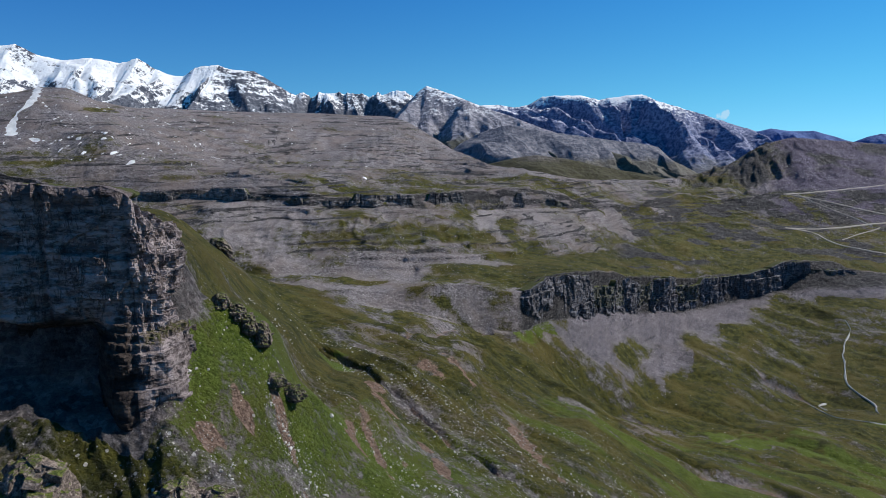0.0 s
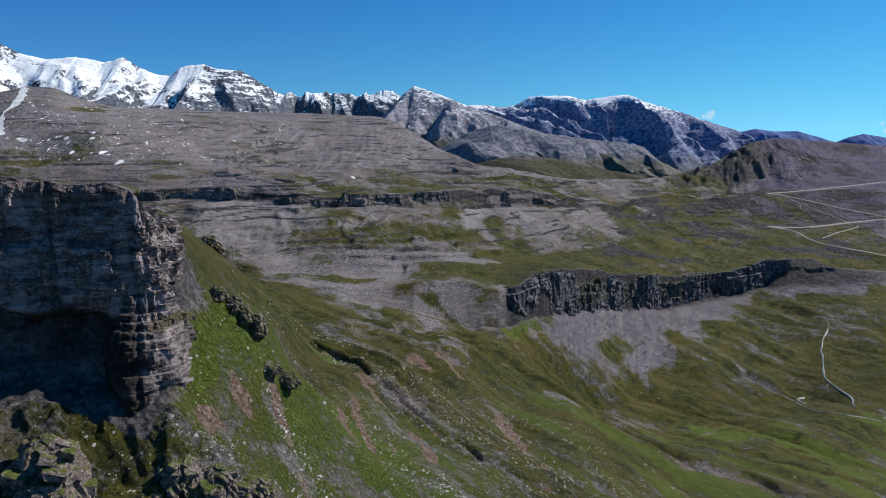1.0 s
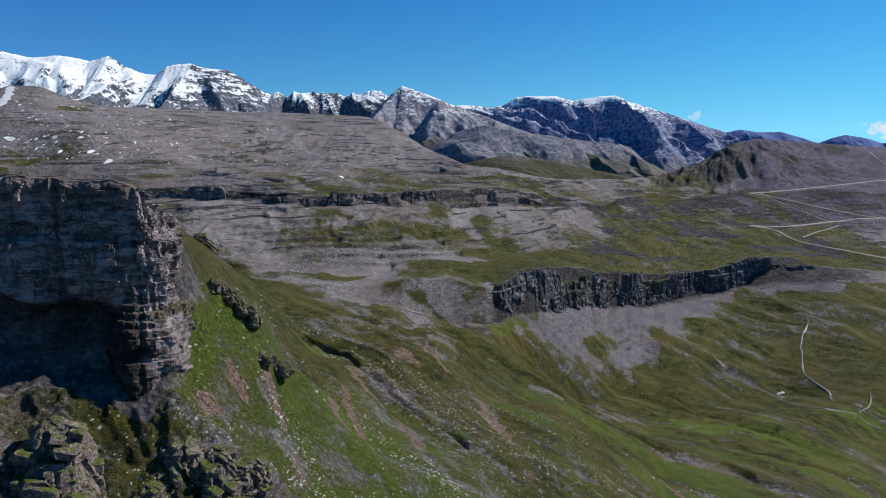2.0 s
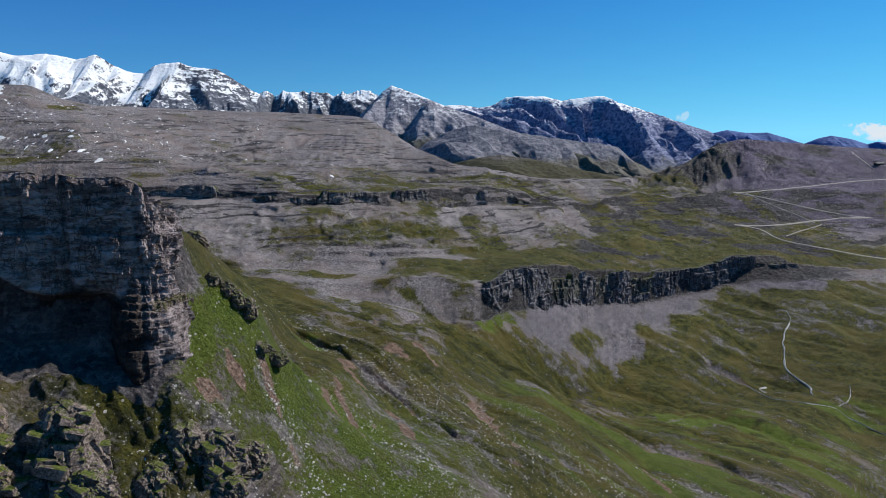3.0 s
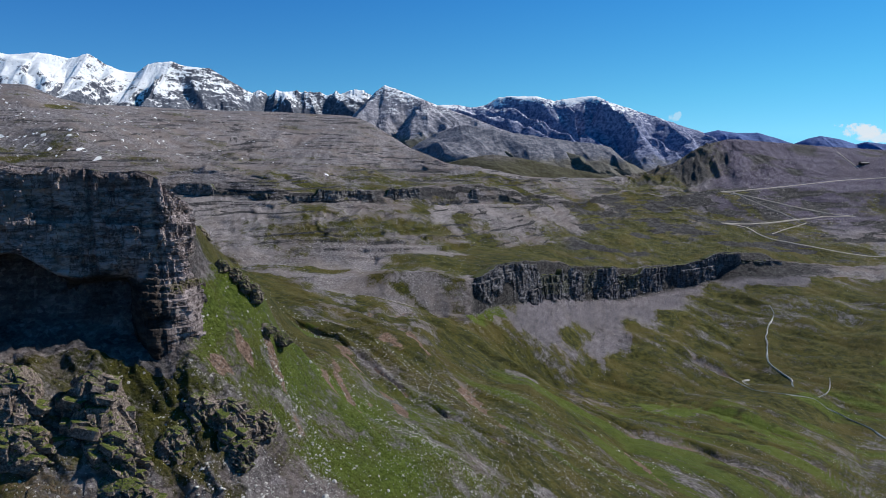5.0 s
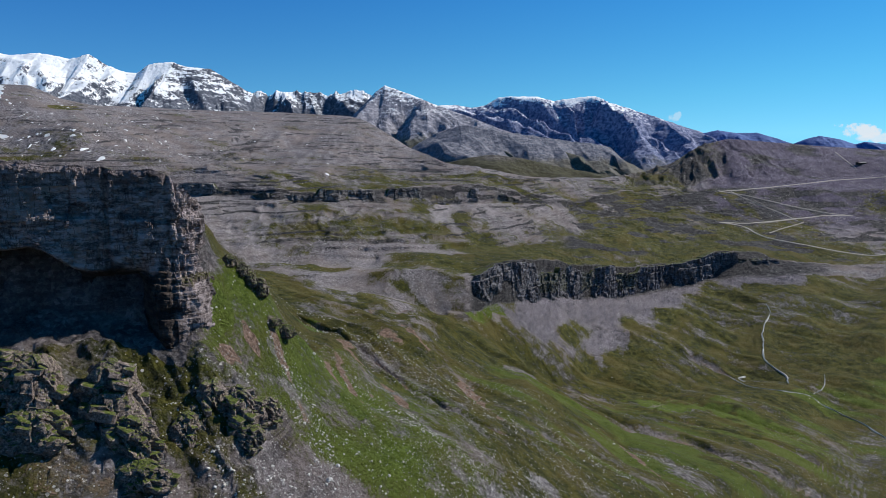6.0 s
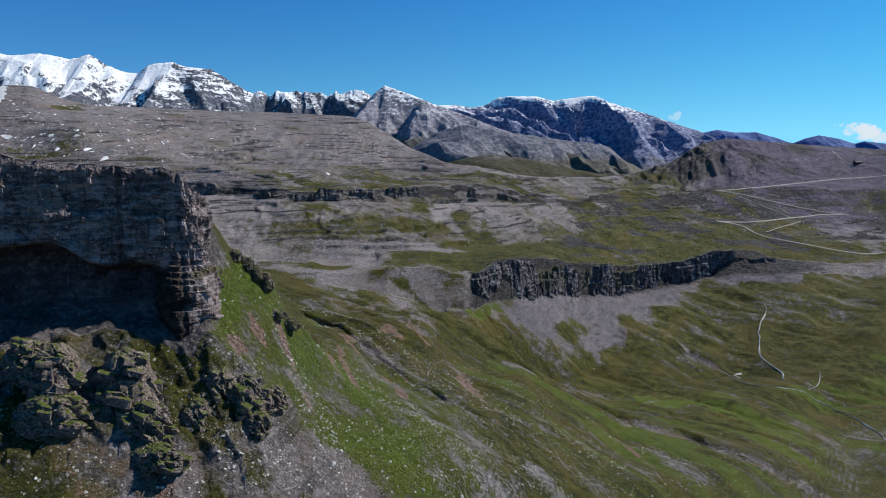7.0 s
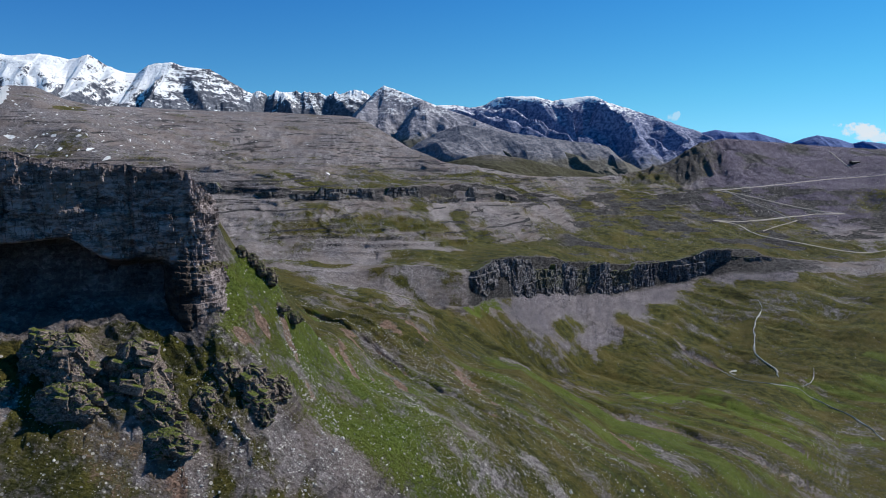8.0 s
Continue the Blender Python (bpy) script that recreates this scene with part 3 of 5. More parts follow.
def in_patches(x, y, patches, wobble=0.35, size=12.0, seed=200):
    """1 inside the patches, 0 outside, with frayed edges."""
    total = np.zeros_like(x)
    fray = wobble * fractal(x, y, size, 4, seed)
    for cx, cy, ax, ay, bx, by in patches:
        det = ax * by - ay * bx
        if abs(det) < 0.5:
            continue
        u, v = ((x - cx) * by - (y - cy) * bx) / det, (ax * (y - cy) - ay * (x - cx)) / det
        total = np.maximum(total, smooth(1.25, 0.55, np.hypot(u, v) + fray))
    return total


def shape_ground():
    x, y, z, s = ground_grid()
    b = bearing_of(x, y)
    far = np.hypot(x - HUB[0], y - HUB[1])
    rough = np.interp(s, [1, 2, 5, 6, 7, 9, 12, 14, 15, 17], [1.0, 0.8, 1.4, 2.0, 2.2, 2.8, 3.5, 3.5, 10, 30])
    size = np.interp(s, [1, 4, 6, 9, 13, 15, 17], [22, 26, 40, 45, 80, 160, 400])
    rolls = sum(fractal(x, y, d, 5, 40 + i) * np.clip(1 - np.abs(np.log2(size / d)) / 2.0, 0, 1)
                for i, d in enumerate((22, 45, 90, 180, 400)))
    roads_off = near_line(x, y, ROAD_UPPER)
    for line in (ROAD_ZIG, ROAD_ZAG, ROAD_LOWER, STREAM_SIDE, STREAM_MAIN):
        roads_off = np.minimum(roads_off, near_line(x, y, line))
    z = z + rough * rolls * smooth(-4, 24, roads_off) * np.where(s > 13.6, np.clip((14.0 - s) / 0.4, 0.12, 1) + smooth(14.05, 14.6, s), 1)
    # the slopes are furrowed down their fall line
    along, across = 0.80 * x - 0.60 * y, 0.60 * x + 0.80 * y
    meadow = np.interp(s, [2.0, 3.6, 4.4], [0, 0.28, 1]) * (1 - smooth(5.6, 5.95, s)) * smooth(0, 14, roads_off) * (1 - 0.75 * np.interp(b, [5, 8, 20, 24], [0, 1, 1, 0]) * smooth(4.9, 5.5, s))
    z = z - meadow * 3.8 * ridged(across + 15 * soft_noise(along / 55, across / 40, 77), along * 0.24, 34, 3, 70) * np.interp(b, [-9, -2, 18, 30], [0.25, 1, 0.9, 0.6])
    z = z - meadow * 1.0 * ridged(across + 3 * soft_noise(along / 15, across / 15, 78), along * 0.28, 13, 3, 73) * np.interp(b, [-9, -2, 10, 16, 30], [0.2, 1, 0.9, 0.35, 0.25])
    z = z + (1 - smooth(4.5, 5.5, s)) * 0.30 * ridged(across, along * 0.15, 6.0, 3, 75) * (1 - smooth(260, 420, far))
    # uplands: level beds of rock weather into small steps
    steps = smooth(7.0, 8.2, s) * (1 - smooth(13.6, 14.0, s)) * np.interp(b, [-36, -22, -17, 18, 22], [0.08, 0.15, 1, 1, 0.2])
    tread = z / 5.5 + 0.8 * fractal(x, y, 120, 3, 81)
    z = z + steps * (0.8 + 3.0 * smooth(-0.1, 0.6, fractal(x, y, 110, 3, 83))) * (smooth(0.38, 0.62, tread - np.floor(tread)) - (tread - np.floor(tread)))
    # slopes under the band and under the plateau are cut by shallow chutes
    arc = np.radians(b) * far
    cut = smooth(8.0, 8.6, s) * (1 - smooth(9.6, 10.0, s)) * np.interp(b, [-30, -20, 16, 20], [0.3, 1, 1, 0])
    z = z + cut * 1.6 * (ridged(arc + 12 * soft_noise(arc / 50, 3 * s, 301), 14 * s, 27, 4, 302) - 0.5)
    cut = smooth(11.2, 11.8, s) * (1 - smooth(13.2, 13.6, s)) * np.interp(b, [-30, -20, 12, 16], [0.5, 1, 1, 0])
    z = z + cut * 2.6 * (ridged(arc + 20 * soft_noise(arc / 80, 3 * s, 304), 26 * s, 55, 5, 305) - 0.5)
    # gullied crag hill on the east
    hill = smooth(19, 23, b) * smooth(10.0, 11.5, s) * (1 - smooth(13.7, 14.0, s))
    hill = hill * smooth(2, 24, roads_off) * np.interp(b, [27, 31], [1, 0.2])
    z = z + hill * 8.0 * (ridged(0.9 * x - 0.2 * y + 14 * soft_noise(x / 70, y / 70, 86), 0.25 * y, 52, 5, 88) - 0.8)
    flank = smooth(16.0, 18.0, b) * smooth(25.5, 22.5, b) * smooth(11.3, 12.4, s) * (1 - smooth(13.6, 13.95, s)) * smooth(3, 30, roads_off)
    z = z + flank * 4.2 * (ridged(0.95 * x - 0.30 * y + 12 * soft_noise(x / 40, y / 60, 87), 0.22 * y, 21, 5, 89, 0.6) - 0.8)
    z = z + 0.25 * fractal(x, y, 4.0, 3, 90) * (1 - smooth(260, 500, far))
    for deep_, wide_, line in GULLIES:
        d = near_line(x + 2.2 * soft_noise(x / 9, y / 9, 95), y + 2.2 * soft_noise(x / 9, y / 9, 96), line)
        deep_ = 1.05 * deep_
        z = z - deep_ * np.exp(-(d / wide_) ** 2) + 0.25 * deep_ * np.exp(-((d - 2.2 * wide_) / wide_) ** 2)
    # broken ground below the near cliff
    broken = smooth(-100, -90, x) * smooth(-24, -36, x) * smooth(66, 76, y) * smooth(112, 102, y)
    block = hash01(np.floor(x / 2.6 + 0.7 * soft_noise(y / 3, x / 3, 98)), np.floor(y / 2.2 + 0.7 * soft_noise(x / 3, y / 3, 99)), 97)
    z = z + broken * (1.6 * ridged(across, along * 0.35, 9, 4, 100) + 1.1 * (block - 0.5))
    # rock walls: columns and ledges stand in and out
    out = np.zeros_like(x)
    wall = np.interp(b, [-40, 4.6, 5.8, 27, 31], [0.12, 0.12, 1, 1, 0.2])
    band = np.interp(b, [-40, -10, 5, 8, 16, 20], [0.8, 0.6, 0.8, 1, 0.8, 0.1])
    way = np.radians(b) * far
    for k, amp, wide_, here in ((6, 5.0, 13.0, wall), (10, 3.0, 16.0, band)):
        inside = np.clip(1 - np.abs(s - (k + 0.5)) / 0.75, 0, 1) ** 0.7 * here
        column = ridged(way + 2 * soft_noise(z / 6, way / 20, 5), z * 0.2, wide_, 4, 7 + k, 0.6) + 1.6 * soft_noise(way / 37, z / 60, 8 + k) + 0.9 * (hash01(np.floor(way / 6.0 + soft_noise(z / 7, way / 9, 6)), np.floor(z / 8.0), k) - 0.5)
        ledge = soft_noise(z / 3.0 + 0.5 * soft_noise(way / 30, z / 9, 3), way / 60, 12 + k)
        out += 0.35 * inside * (amp * 0.6 * column + 1.6 * ledge + 1.2 * fractal(way, z, 6, 3, 19 + k))
    a = np.radians(b)
    return x + out * np.sin(a), y + out * np.cos(a), z, s


def talus_cover(x, y, b, s):
    """The fans of broken rock that hang from the crag's foot."""
    down = 6.0 - s
    reach = np.interp(b, [4.8, 6, 8, 10, 12, 13.5, 16, 18.5, 20, 23, 28, 31], [0, 0.14, 0.32, 0.48, 0.62, 0.72, 0.72, 0.52, 0.26, 0.08, 0.10, 0.0])
    reach = reach * (1 + 0.30 * soft_noise(b * 0.55, 0 * b, 210) + 0.12 * fractal(b * 1.6, down, 1.0, 3, 212))
    cover = smooth(reach + 0.10, reach - 0.10, down + 0.10 * fractal(x, y, 22, 4, 216)) * (down > -0.02) * (reach > 0.03)
    hole = 1.5 * np.exp(-((b - 13.2) / 1.3) ** 2 - ((down - 0.44) / 0.13) ** 2) + 0.9 * np.exp(-((b - 17.2) / 0.8) ** 2 - ((down - 0.35) / 0.1) ** 2)
    return np.clip(cover - hole + 0.45 * fractal(x, y, 24, 5, 214) * cover * smooth(0.15, 0.45, down), 0, 1)


def ground_masks(x, y, z, s):
    b = bearing_of(x, y)
    grass = np.interp(s, [0, 2, 3, 4, 4.9, 5, 5.6, 6, 6.01, 7, 7.05, 7.9, 8.1, 8.9, 9.1, 10, 11, 11.1, 12, 12.5, 13, 14, 15],
                      [.6, .68, .74, .8, .85, .92, .88, .7, .1, .1, .85, .8, .42, .45, .5, .38, .2, .6, .40, .20, .10, .06, .3])
    along, across = 0.80 * x - 0.60 * y, 0.60 * x + 0.80 * y
    grass = grass + 0.22 * fractal(x, y, 60, 4, 130) + np.where(s < 6, 0.24 * fractal(across, along * 0.35, 16, 4, 140), 0.22 * fractal(x, y + 3 * z, 26, 4, 141))
    slabs = smooth(4.6, 5.2, s) * (1 - smooth(7.2, 8.0, s)) * np.interp(b, [-20, -14, 1, 5], [0, 1, 1, 0])
    grass = grass - 0.30 * slabs * (0.5 + fractal(x, y + 2 * z, 30, 3, 150))
    rock = np.interp(s, [5.9, 6.05, 6.95, 7.1, 9.9, 10.05, 10.95, 11.1], [0, 1, 1, 0, 0, 1, 1, 0])
    wall = np.interp(b, [-40, 4.7, 5.5, 28, 33, 40], [0.10, 0.15, 1, 1, 0.2, 0])
    band = np.interp(b, [-40, -12, -6, 5, 9, 16, 20, 40], [1, 1, 0.75, 0.8, 1, 0.8, 0.2, 0])
    grass = grass - 0.30 * smooth(10.6, 11.0, s) * (1 - smooth(11.6, 12.2, s)) * smooth(-6, -12, b)
    west = 1 - smooth(4.3, 5.2, b)
    grass = np.where((s > 6) & (s < 7.05), grass * (1 - west) + west * (0.55 + 0.3 * fractal(x, y + 2 * z, 22, 4, 151)), grass)
    rock = rock * np.where(s < 8, wall, band * smooth(-0.5, 0.6, fractal(x, 3 * z + y, 24, 4, 166)))
    right = smooth(21, 25, b) * smooth(8.3, 9.6, s)
    grass = grass * (1 - 0.8 * right)
    # left flank: dark rock and grass, also painting the hill's shaded side
    flank = smooth(16.5, 18.5, b) * smooth(26.5, 23, b) * smooth(11.3, 12.2, s) * (s < 14.2)
    rock = np.maximum(rock, flank * (0.75 + 0.5 * fractal(0.9 * x - 0.2 * y, 0.25 * y, 34, 4, 165)))
    grass = np.maximum(grass, 0.55 * flank)
    rock = np.maximum(rock, 0.30 * right + 0.45 * right * smooth(0.2, 0.8, fractal(x, y, 70, 4, 160)))
    heath = smooth(10, 15, b) * smooth(7.1, 7.5, s) * (1 - smooth(10.8, 11.4, s))
    rock = np.maximum(rock, heath * 1.0 * smooth(0.02, 0.42, fractal(x, y + 4 * z, 38, 4, 167)))
    grass = np.maximum(grass, heath * (0.62 + 0.25 * fractal(x, y, 40, 3, 168)))
    thin = fractal(0.35 * x + 0.35 * y, 14.0 * z + 20 * fractal(x, y, 70, 3, 163), 26, 4, 162)
    rock = np.maximum(rock, 0.7 * smooth(0.40, 0.85, thin) * smooth(8.0, 8.6, s) * (1 - right) * (s < 14.2))
    tread = z / 5.5 + 0.8 * fractal(x, y, 120, 3, 81)
    riser = np.exp(-(((tread - np.floor(tread)) - 0.5) / 0.16) ** 2) * smooth(7.6, 8.2, s) * (s < 13.4) * smooth(0.1, 0.5, fractal(x, y, 55, 4, 169)) * np.interp(b, [-22, -17, 18, 22], [0, 1, 1, 0])
    rock = np.maximum(rock, 0.8 * riser)
    spur = smooth(-52, -46, x) * smooth(40, 0, x) * smooth(98, 108, y) * smooth(210, 150, y) * (s < 4.2)
    talus = talus_cover(x, y, b, s)
    upper = in_patches(x, y, SCREE_UPPER, 0.45, 25)
    near_ = in_patches(x, y, SCREE_NEAR, 0.9, 7)
    # fans of scree under the rock band
    below = 10.0 - s
    comb = 0.16 * fractal(b * 2.2, 0.6 * below, 1.0, 4, 222)
    fans = smooth(1.95, 1.55, below + 2 * comb) * np.interp(b, [-16.5, -15, -9, -7], [0, 1, 1, 0]) * (0.62 + 2.2 * comb)
    fans = np.maximum(fans, smooth(1.25, 0.9, below + comb) * np.interp(b, [2.2 + 0, 2.7, 3.6, 4.3], [0, 1, 1, 0]))
    fans = np.maximum(fans, smooth(1.3, 0.8, below + 2 * comb) * np.interp(b, [5.0, 6.0, 11, 13], [0, 0.45, 0.45, 0]))
    grass = grass + 0.24 * smooth(8.1, 8.5, s) * (s < 9.9) * np.interp(b, [-10, -8, 2, 5], [0, 1, 1, 0]) * (0.4 + fractal(x, y + 2 * z, 45, 4, 226))
    grass = grass + 0.14 * smooth(7.1, 7.6, s) * (s < 11.0) * np.interp(b, [-2, 4, 20, 23], [0, 1, 1, 0])
    upper = np.maximum(upper, fans * (below > 0))
    turf = in_patches(x, y, TURF, 0.3, 15)
    lush = 0.85 * in_patches(x, y, LUSH_GRASS, 0.8, 8)
    soil = 0.9 * in_patches(x, y, BARE_SOIL, 0.8, 5)
    grass = grass * (1 - 0.95 * talus) * (1 - 0.65 * upper) * (1 - 0.55 * near_)
    lush = np.maximum(lush, spur * (0.75 + 0.35 * fractal(x, y, 14, 3, 185)))
    grass = np.maximum(np.maximum(grass, 0.95 * turf), lush)
    for deep_, wide_, line in GULLIES:
        d = near_line(x, y, line)
        soil = np.maximum(soil, 0.55 * np.exp(-(d / (0.8 * wide_)) ** 2) * (deep_ / 2.4))
        grass = grass - 0.35 * np.exp(-(d / wide_) ** 2)
    stripe = smooth(0.0, 0.7, fractal(across, along * 0.22, 13, 4, 187)) * (s < 4.6) * smooth(-40, -20, x - 0.35 * (y - 100)) * (1 - near_)
    lush = np.maximum(lush, 0.75 * stripe)
    grass = np.maximum(grass, 0.9 * stripe)
    snow = in_patches(x, y, SNOW_SPOTS, 0.3, 6)
    for line in SNOW_BANDS:
        d = near_line(x, y, line) + 2.5 * fractal(x, y, 14, 3, 170)
        snow = np.maximum(snow, smooth(5.0, 2.5, d))
    shelf = near_line(x, y, CLIFF_PLAN)
    inside_rock = (s > 2.75) & (s < 4.3) & (x < -50) & (y < 135)
    bare = smooth(6, 2, shelf + 3 * fractal(x, y, 6, 3, 180)) * (s < 4.0) * smooth(-46, -52, x)
    bare = np.maximum(bare, inside_rock * 1.0)
    grass = grass * (1 - 0.9 * bare)
    broken = smooth(-100, -90, x) * smooth(-24, -36, x) * smooth(66, 76, y) * smooth(112, 102, y)
    rock = np.maximum(rock, broken * smooth(-0.3, 0.7, fractal(x, y + z, 9, 4, 182)) * 0.32)
    rock = np.maximum(rock, 0.5 * bare * (x < -46))
    fore = smooth(-38, -50, x) * smooth(86, 77, y) * (s < 4)
    grass = grass * (1 - 0.3 * fore)
    soil = np.maximum(soil, 0.36 * fore * smooth(-0.2, 0.6, fractal(across, along * 0.4, 10, 3, 186)))
    streaks = smooth(-0.2, 0.8, fractal(across, along * 0.2, 12, 4, 188))
    stony = np.interp(s, [1, 2, 3.2, 4.5, 5.5, 7, 8, 14, 14.2], [.35, .35, .24, .05, .03, .05, .14, .10, 0]) * (0.25 + 1.5 * streaks)
    stony = (stony + 0.25 * fore) * (1 - bare)
    stony = np.clip(stony + 0.5 * near_ * (1 - bare) + 0.25 * right + 0.15 * upper + 0.2 * talus, 0, 0.75) * np.interp(b, [-36, 12, 18, 22], [1, 1, 0.35, 0.5])
    purple = np.clip(talus, 0, 1)
    return {"grass": grass, "rock": rock, "soil": soil, "snow": snow * (s > 10), "lush": lush, "talus": purple, "brown": right, "stony": stony, "pale": np.maximum(np.maximum(0.25 * near_, 0.3 * upper), 1.2 * fans * (below > 0)) + 0.25 * talus * smooth(0.0, 0.7, fractal(b * 2.6, 0.8 * s, 1.0, 4, 224)) * np.interp(b, [-36, 18, 22], [1, 1, 0.1])}


GX, GY, GZ, GS = shape_ground()
ground = new("ground", sheet_mesh("ground", GX, GY, GZ, True, ground_masks(GX, GY, GZ, GS)))
ground.data.materials.append(GROUND_MAT)
tagged(ground, "alpine slopes of grass, grey scree and rock terraces", "ground", kind="structure")
BEARINGS = make_bearings()
REACH = np.hypot(GX - HUB[0], GY - HUB[1])


def ground_at(x, y):
    """The ground's height under a place."""
    turn, r = bearing_of(x, y) % 360, math.hypot(x - HUB[0], y - HUB[1])
    col = (BEARINGS + 360) % 360
    i = int(np.argmin(np.abs((col - turn + 180) % 360 - 180)))
    d = np.maximum.accumulate(REACH[i])
    return float(np.interp(r, d, GZ[i]))

# ---- snow patches on the high moor ----
SNOW_MAT = Nodes("old_snow", 0.7)
SNOW_MAT = SNOW_MAT.finish(SNOW_MAT.mix(SNOW_MAT.noise(0.8, 5, 0.6), (0.70, 0.72, 0.75), (0.90, 0.91, 0.92)), SNOW_MAT.noise(1.5, 4), 0.4, 0.3)


def snow_patch(x, y, wide, deep_, turn, seed):
    """A thin drift with a ragged edge that lies on the ground."""
    rng = np.random.default_rng(seed)
    rim = 1 + 0.35 * rng.standard_normal(11).clip(-1.4, 1.4)
    bm = bmesh.new()
    z0 = ground_at(x, y)
    rings = []
    for f, lift in ((1.12, -0.5), (0.85, 0.28), (0.45, 0.42)):
        ring = []
        for k, q in enumerate(rim):
            t = 2 * math.pi * k / len(rim)
            ex, ey = f * q * wide * math.cos(t), f * q * deep_ * math.sin(t)
            dx, dy = ex * math.cos(turn) - ey * math.sin(turn), ex * math.sin(turn) + ey * math.cos(turn)
            ring.append(bm.verts.new((dx, dy, ground_at(x + dx, y + dy) - z0 + lift)))
        rings.append(ring)
    for one, two in zip(rings[:-1], rings[1:]):
        for k in range(len(rim)):
            j = (k + 1) % len(rim)
            bm.faces.new((one[k], one[j], two[j], two[k]))
    bm.faces.new(rings[-1])
    ob = part("snow_patch", bm, SNOW_MAT)
    ob.matrix_world = pose(x, y, z0)
    return tagged(ob, "small white drift of old snow on the scree", "snow patch", "snow patches on the moor")


def strew_snow(count):
    rng = np.random.default_rng(5)
    done = 0
    while done < count:
        turn, k = rng.uniform(-30, -5), rng.uniform(12.0, 13.9)
        if rng.random() < 0.6 * smooth(-20, -5, turn) + 0.35 * (13.9 - k) / 1.9:
            continue
        i, j = int(np.argmin(np.abs(BEARINGS - turn))), int(np.argmin(np.abs(GS[0] - k)))
        big = rng.random() ** 3
        snow_patch(GX[i, j], GY[i, j], 0.5 + 1.6 * big, 0.8 + 2.6 * rng.random() * (0.4 + big), radians(rng.uniform(-50, 50)), 900 + done)
        done += 1


strew_snow(210)

# ---- mountains ----
SNOW_CREST = [(-2912, 3700, 810), (-2699, 3862, 751), (-2559, 3950, 804), (-2488, 3970, 813), (-2382, 4001, 759), (-2255, 4036, 733), (-2107, 4075, 746), (-1959, 4114, 723), (-1849, 4142, 749), (-1761, 4165, 684), (-1606, 4204, 643), (-1538, 4220, 698), (-1406, 4251, 724), (-1326, 4271, 692), (-1193, 4302, 683), (-1061, 4333, 601), (-943, 4360, 538), (-877, 4376, 431)]
TOOTH_CREST = [(-1107, 4480, 417), (-1007, 4480, 523), (-923, 4480, 570), (-876, 4480, 515), (-817, 4480, 570), (-687, 4480, 551), (-537, 4480, 543), (-386, 4480, 557), (-235, 4480, 571), (-161, 4480, 534), (27, 4480, 485), (178, 4480, 429)]
HORN_CREST = [(-486, 4000, 235), (-319, 4065, 369), (-234, 4098, 454), (-155, 4128, 539), (-96, 4150, 584), (59, 4064, 525), (224, 3969, 454), (383, 3873, 395), (563, 3758, 319), (677, 3682, 282), (840, 3567, 216), (1016, 3434, 151), (1178, 3300, 86)]
MASSIF_CREST = [(65, 4500, 375), (254, 4493, 474), (367, 4488, 480), (480, 4484, 458), (573, 4480, 476), (666, 4476, 530), (778, 4472, 537), (927, 4466, 536), (1039, 4461, 506), (1150, 4457, 527), (1315, 4450, 540), (1419, 4418, 495), (1538, 4380, 456), (1705, 4326, 400), (1868, 4272, 338), (2012, 4224, 291), (2183, 4165, 231), (2366, 4100, 152)]
BLUE_CREST = [(1863, 4250, 274), (2001, 4204, 301), (2061, 4184, 315), (2168, 4148, 297), (2286, 4107, 300), (2404, 4066, 262), (2492, 4035, 231), (2558, 4010, 262), (2624, 3984, 281), (2734, 3943, 261), (2816, 3912, 232), (2865, 3892, 245), (2968, 3851, 232), (3096, 3800, 190)]
GREEN_CREST = [(-7, 2300, 162), (151, 2300, 189), (249, 2300, 212), (327, 2300, 221), (425, 2300, 209), (524, 2300, 187), (623, 2300, 167), (742, 2300, 147), (862, 2300, 119)]
DARK_CREST = [(-160, 3400, 120), (20, 3400, 205), (120, 3400, 262), (193, 3400, 299), (308, 3400, 335), (452, 3400, 318), (596, 3400, 294), (741, 3400, 274), (886, 3400, 253), (1002, 3400, 241), (1104, 3400, 218), (1181, 3400, 152), (1300, 3400, 93), (1391, 3400, 49)]


def rib_row(u, wide, seed):
    """Rows of rock ribs, steep on one side and gentle on the other."""
    p = u / wide
    cell = np.floor(p)
    f, tall = p - cell, 0.45 + 0.55 * hash01(cell, 0 * cell, seed)
    return tall * np.where(f < 0.36, f / 0.36, (1 - f) / 0.64)


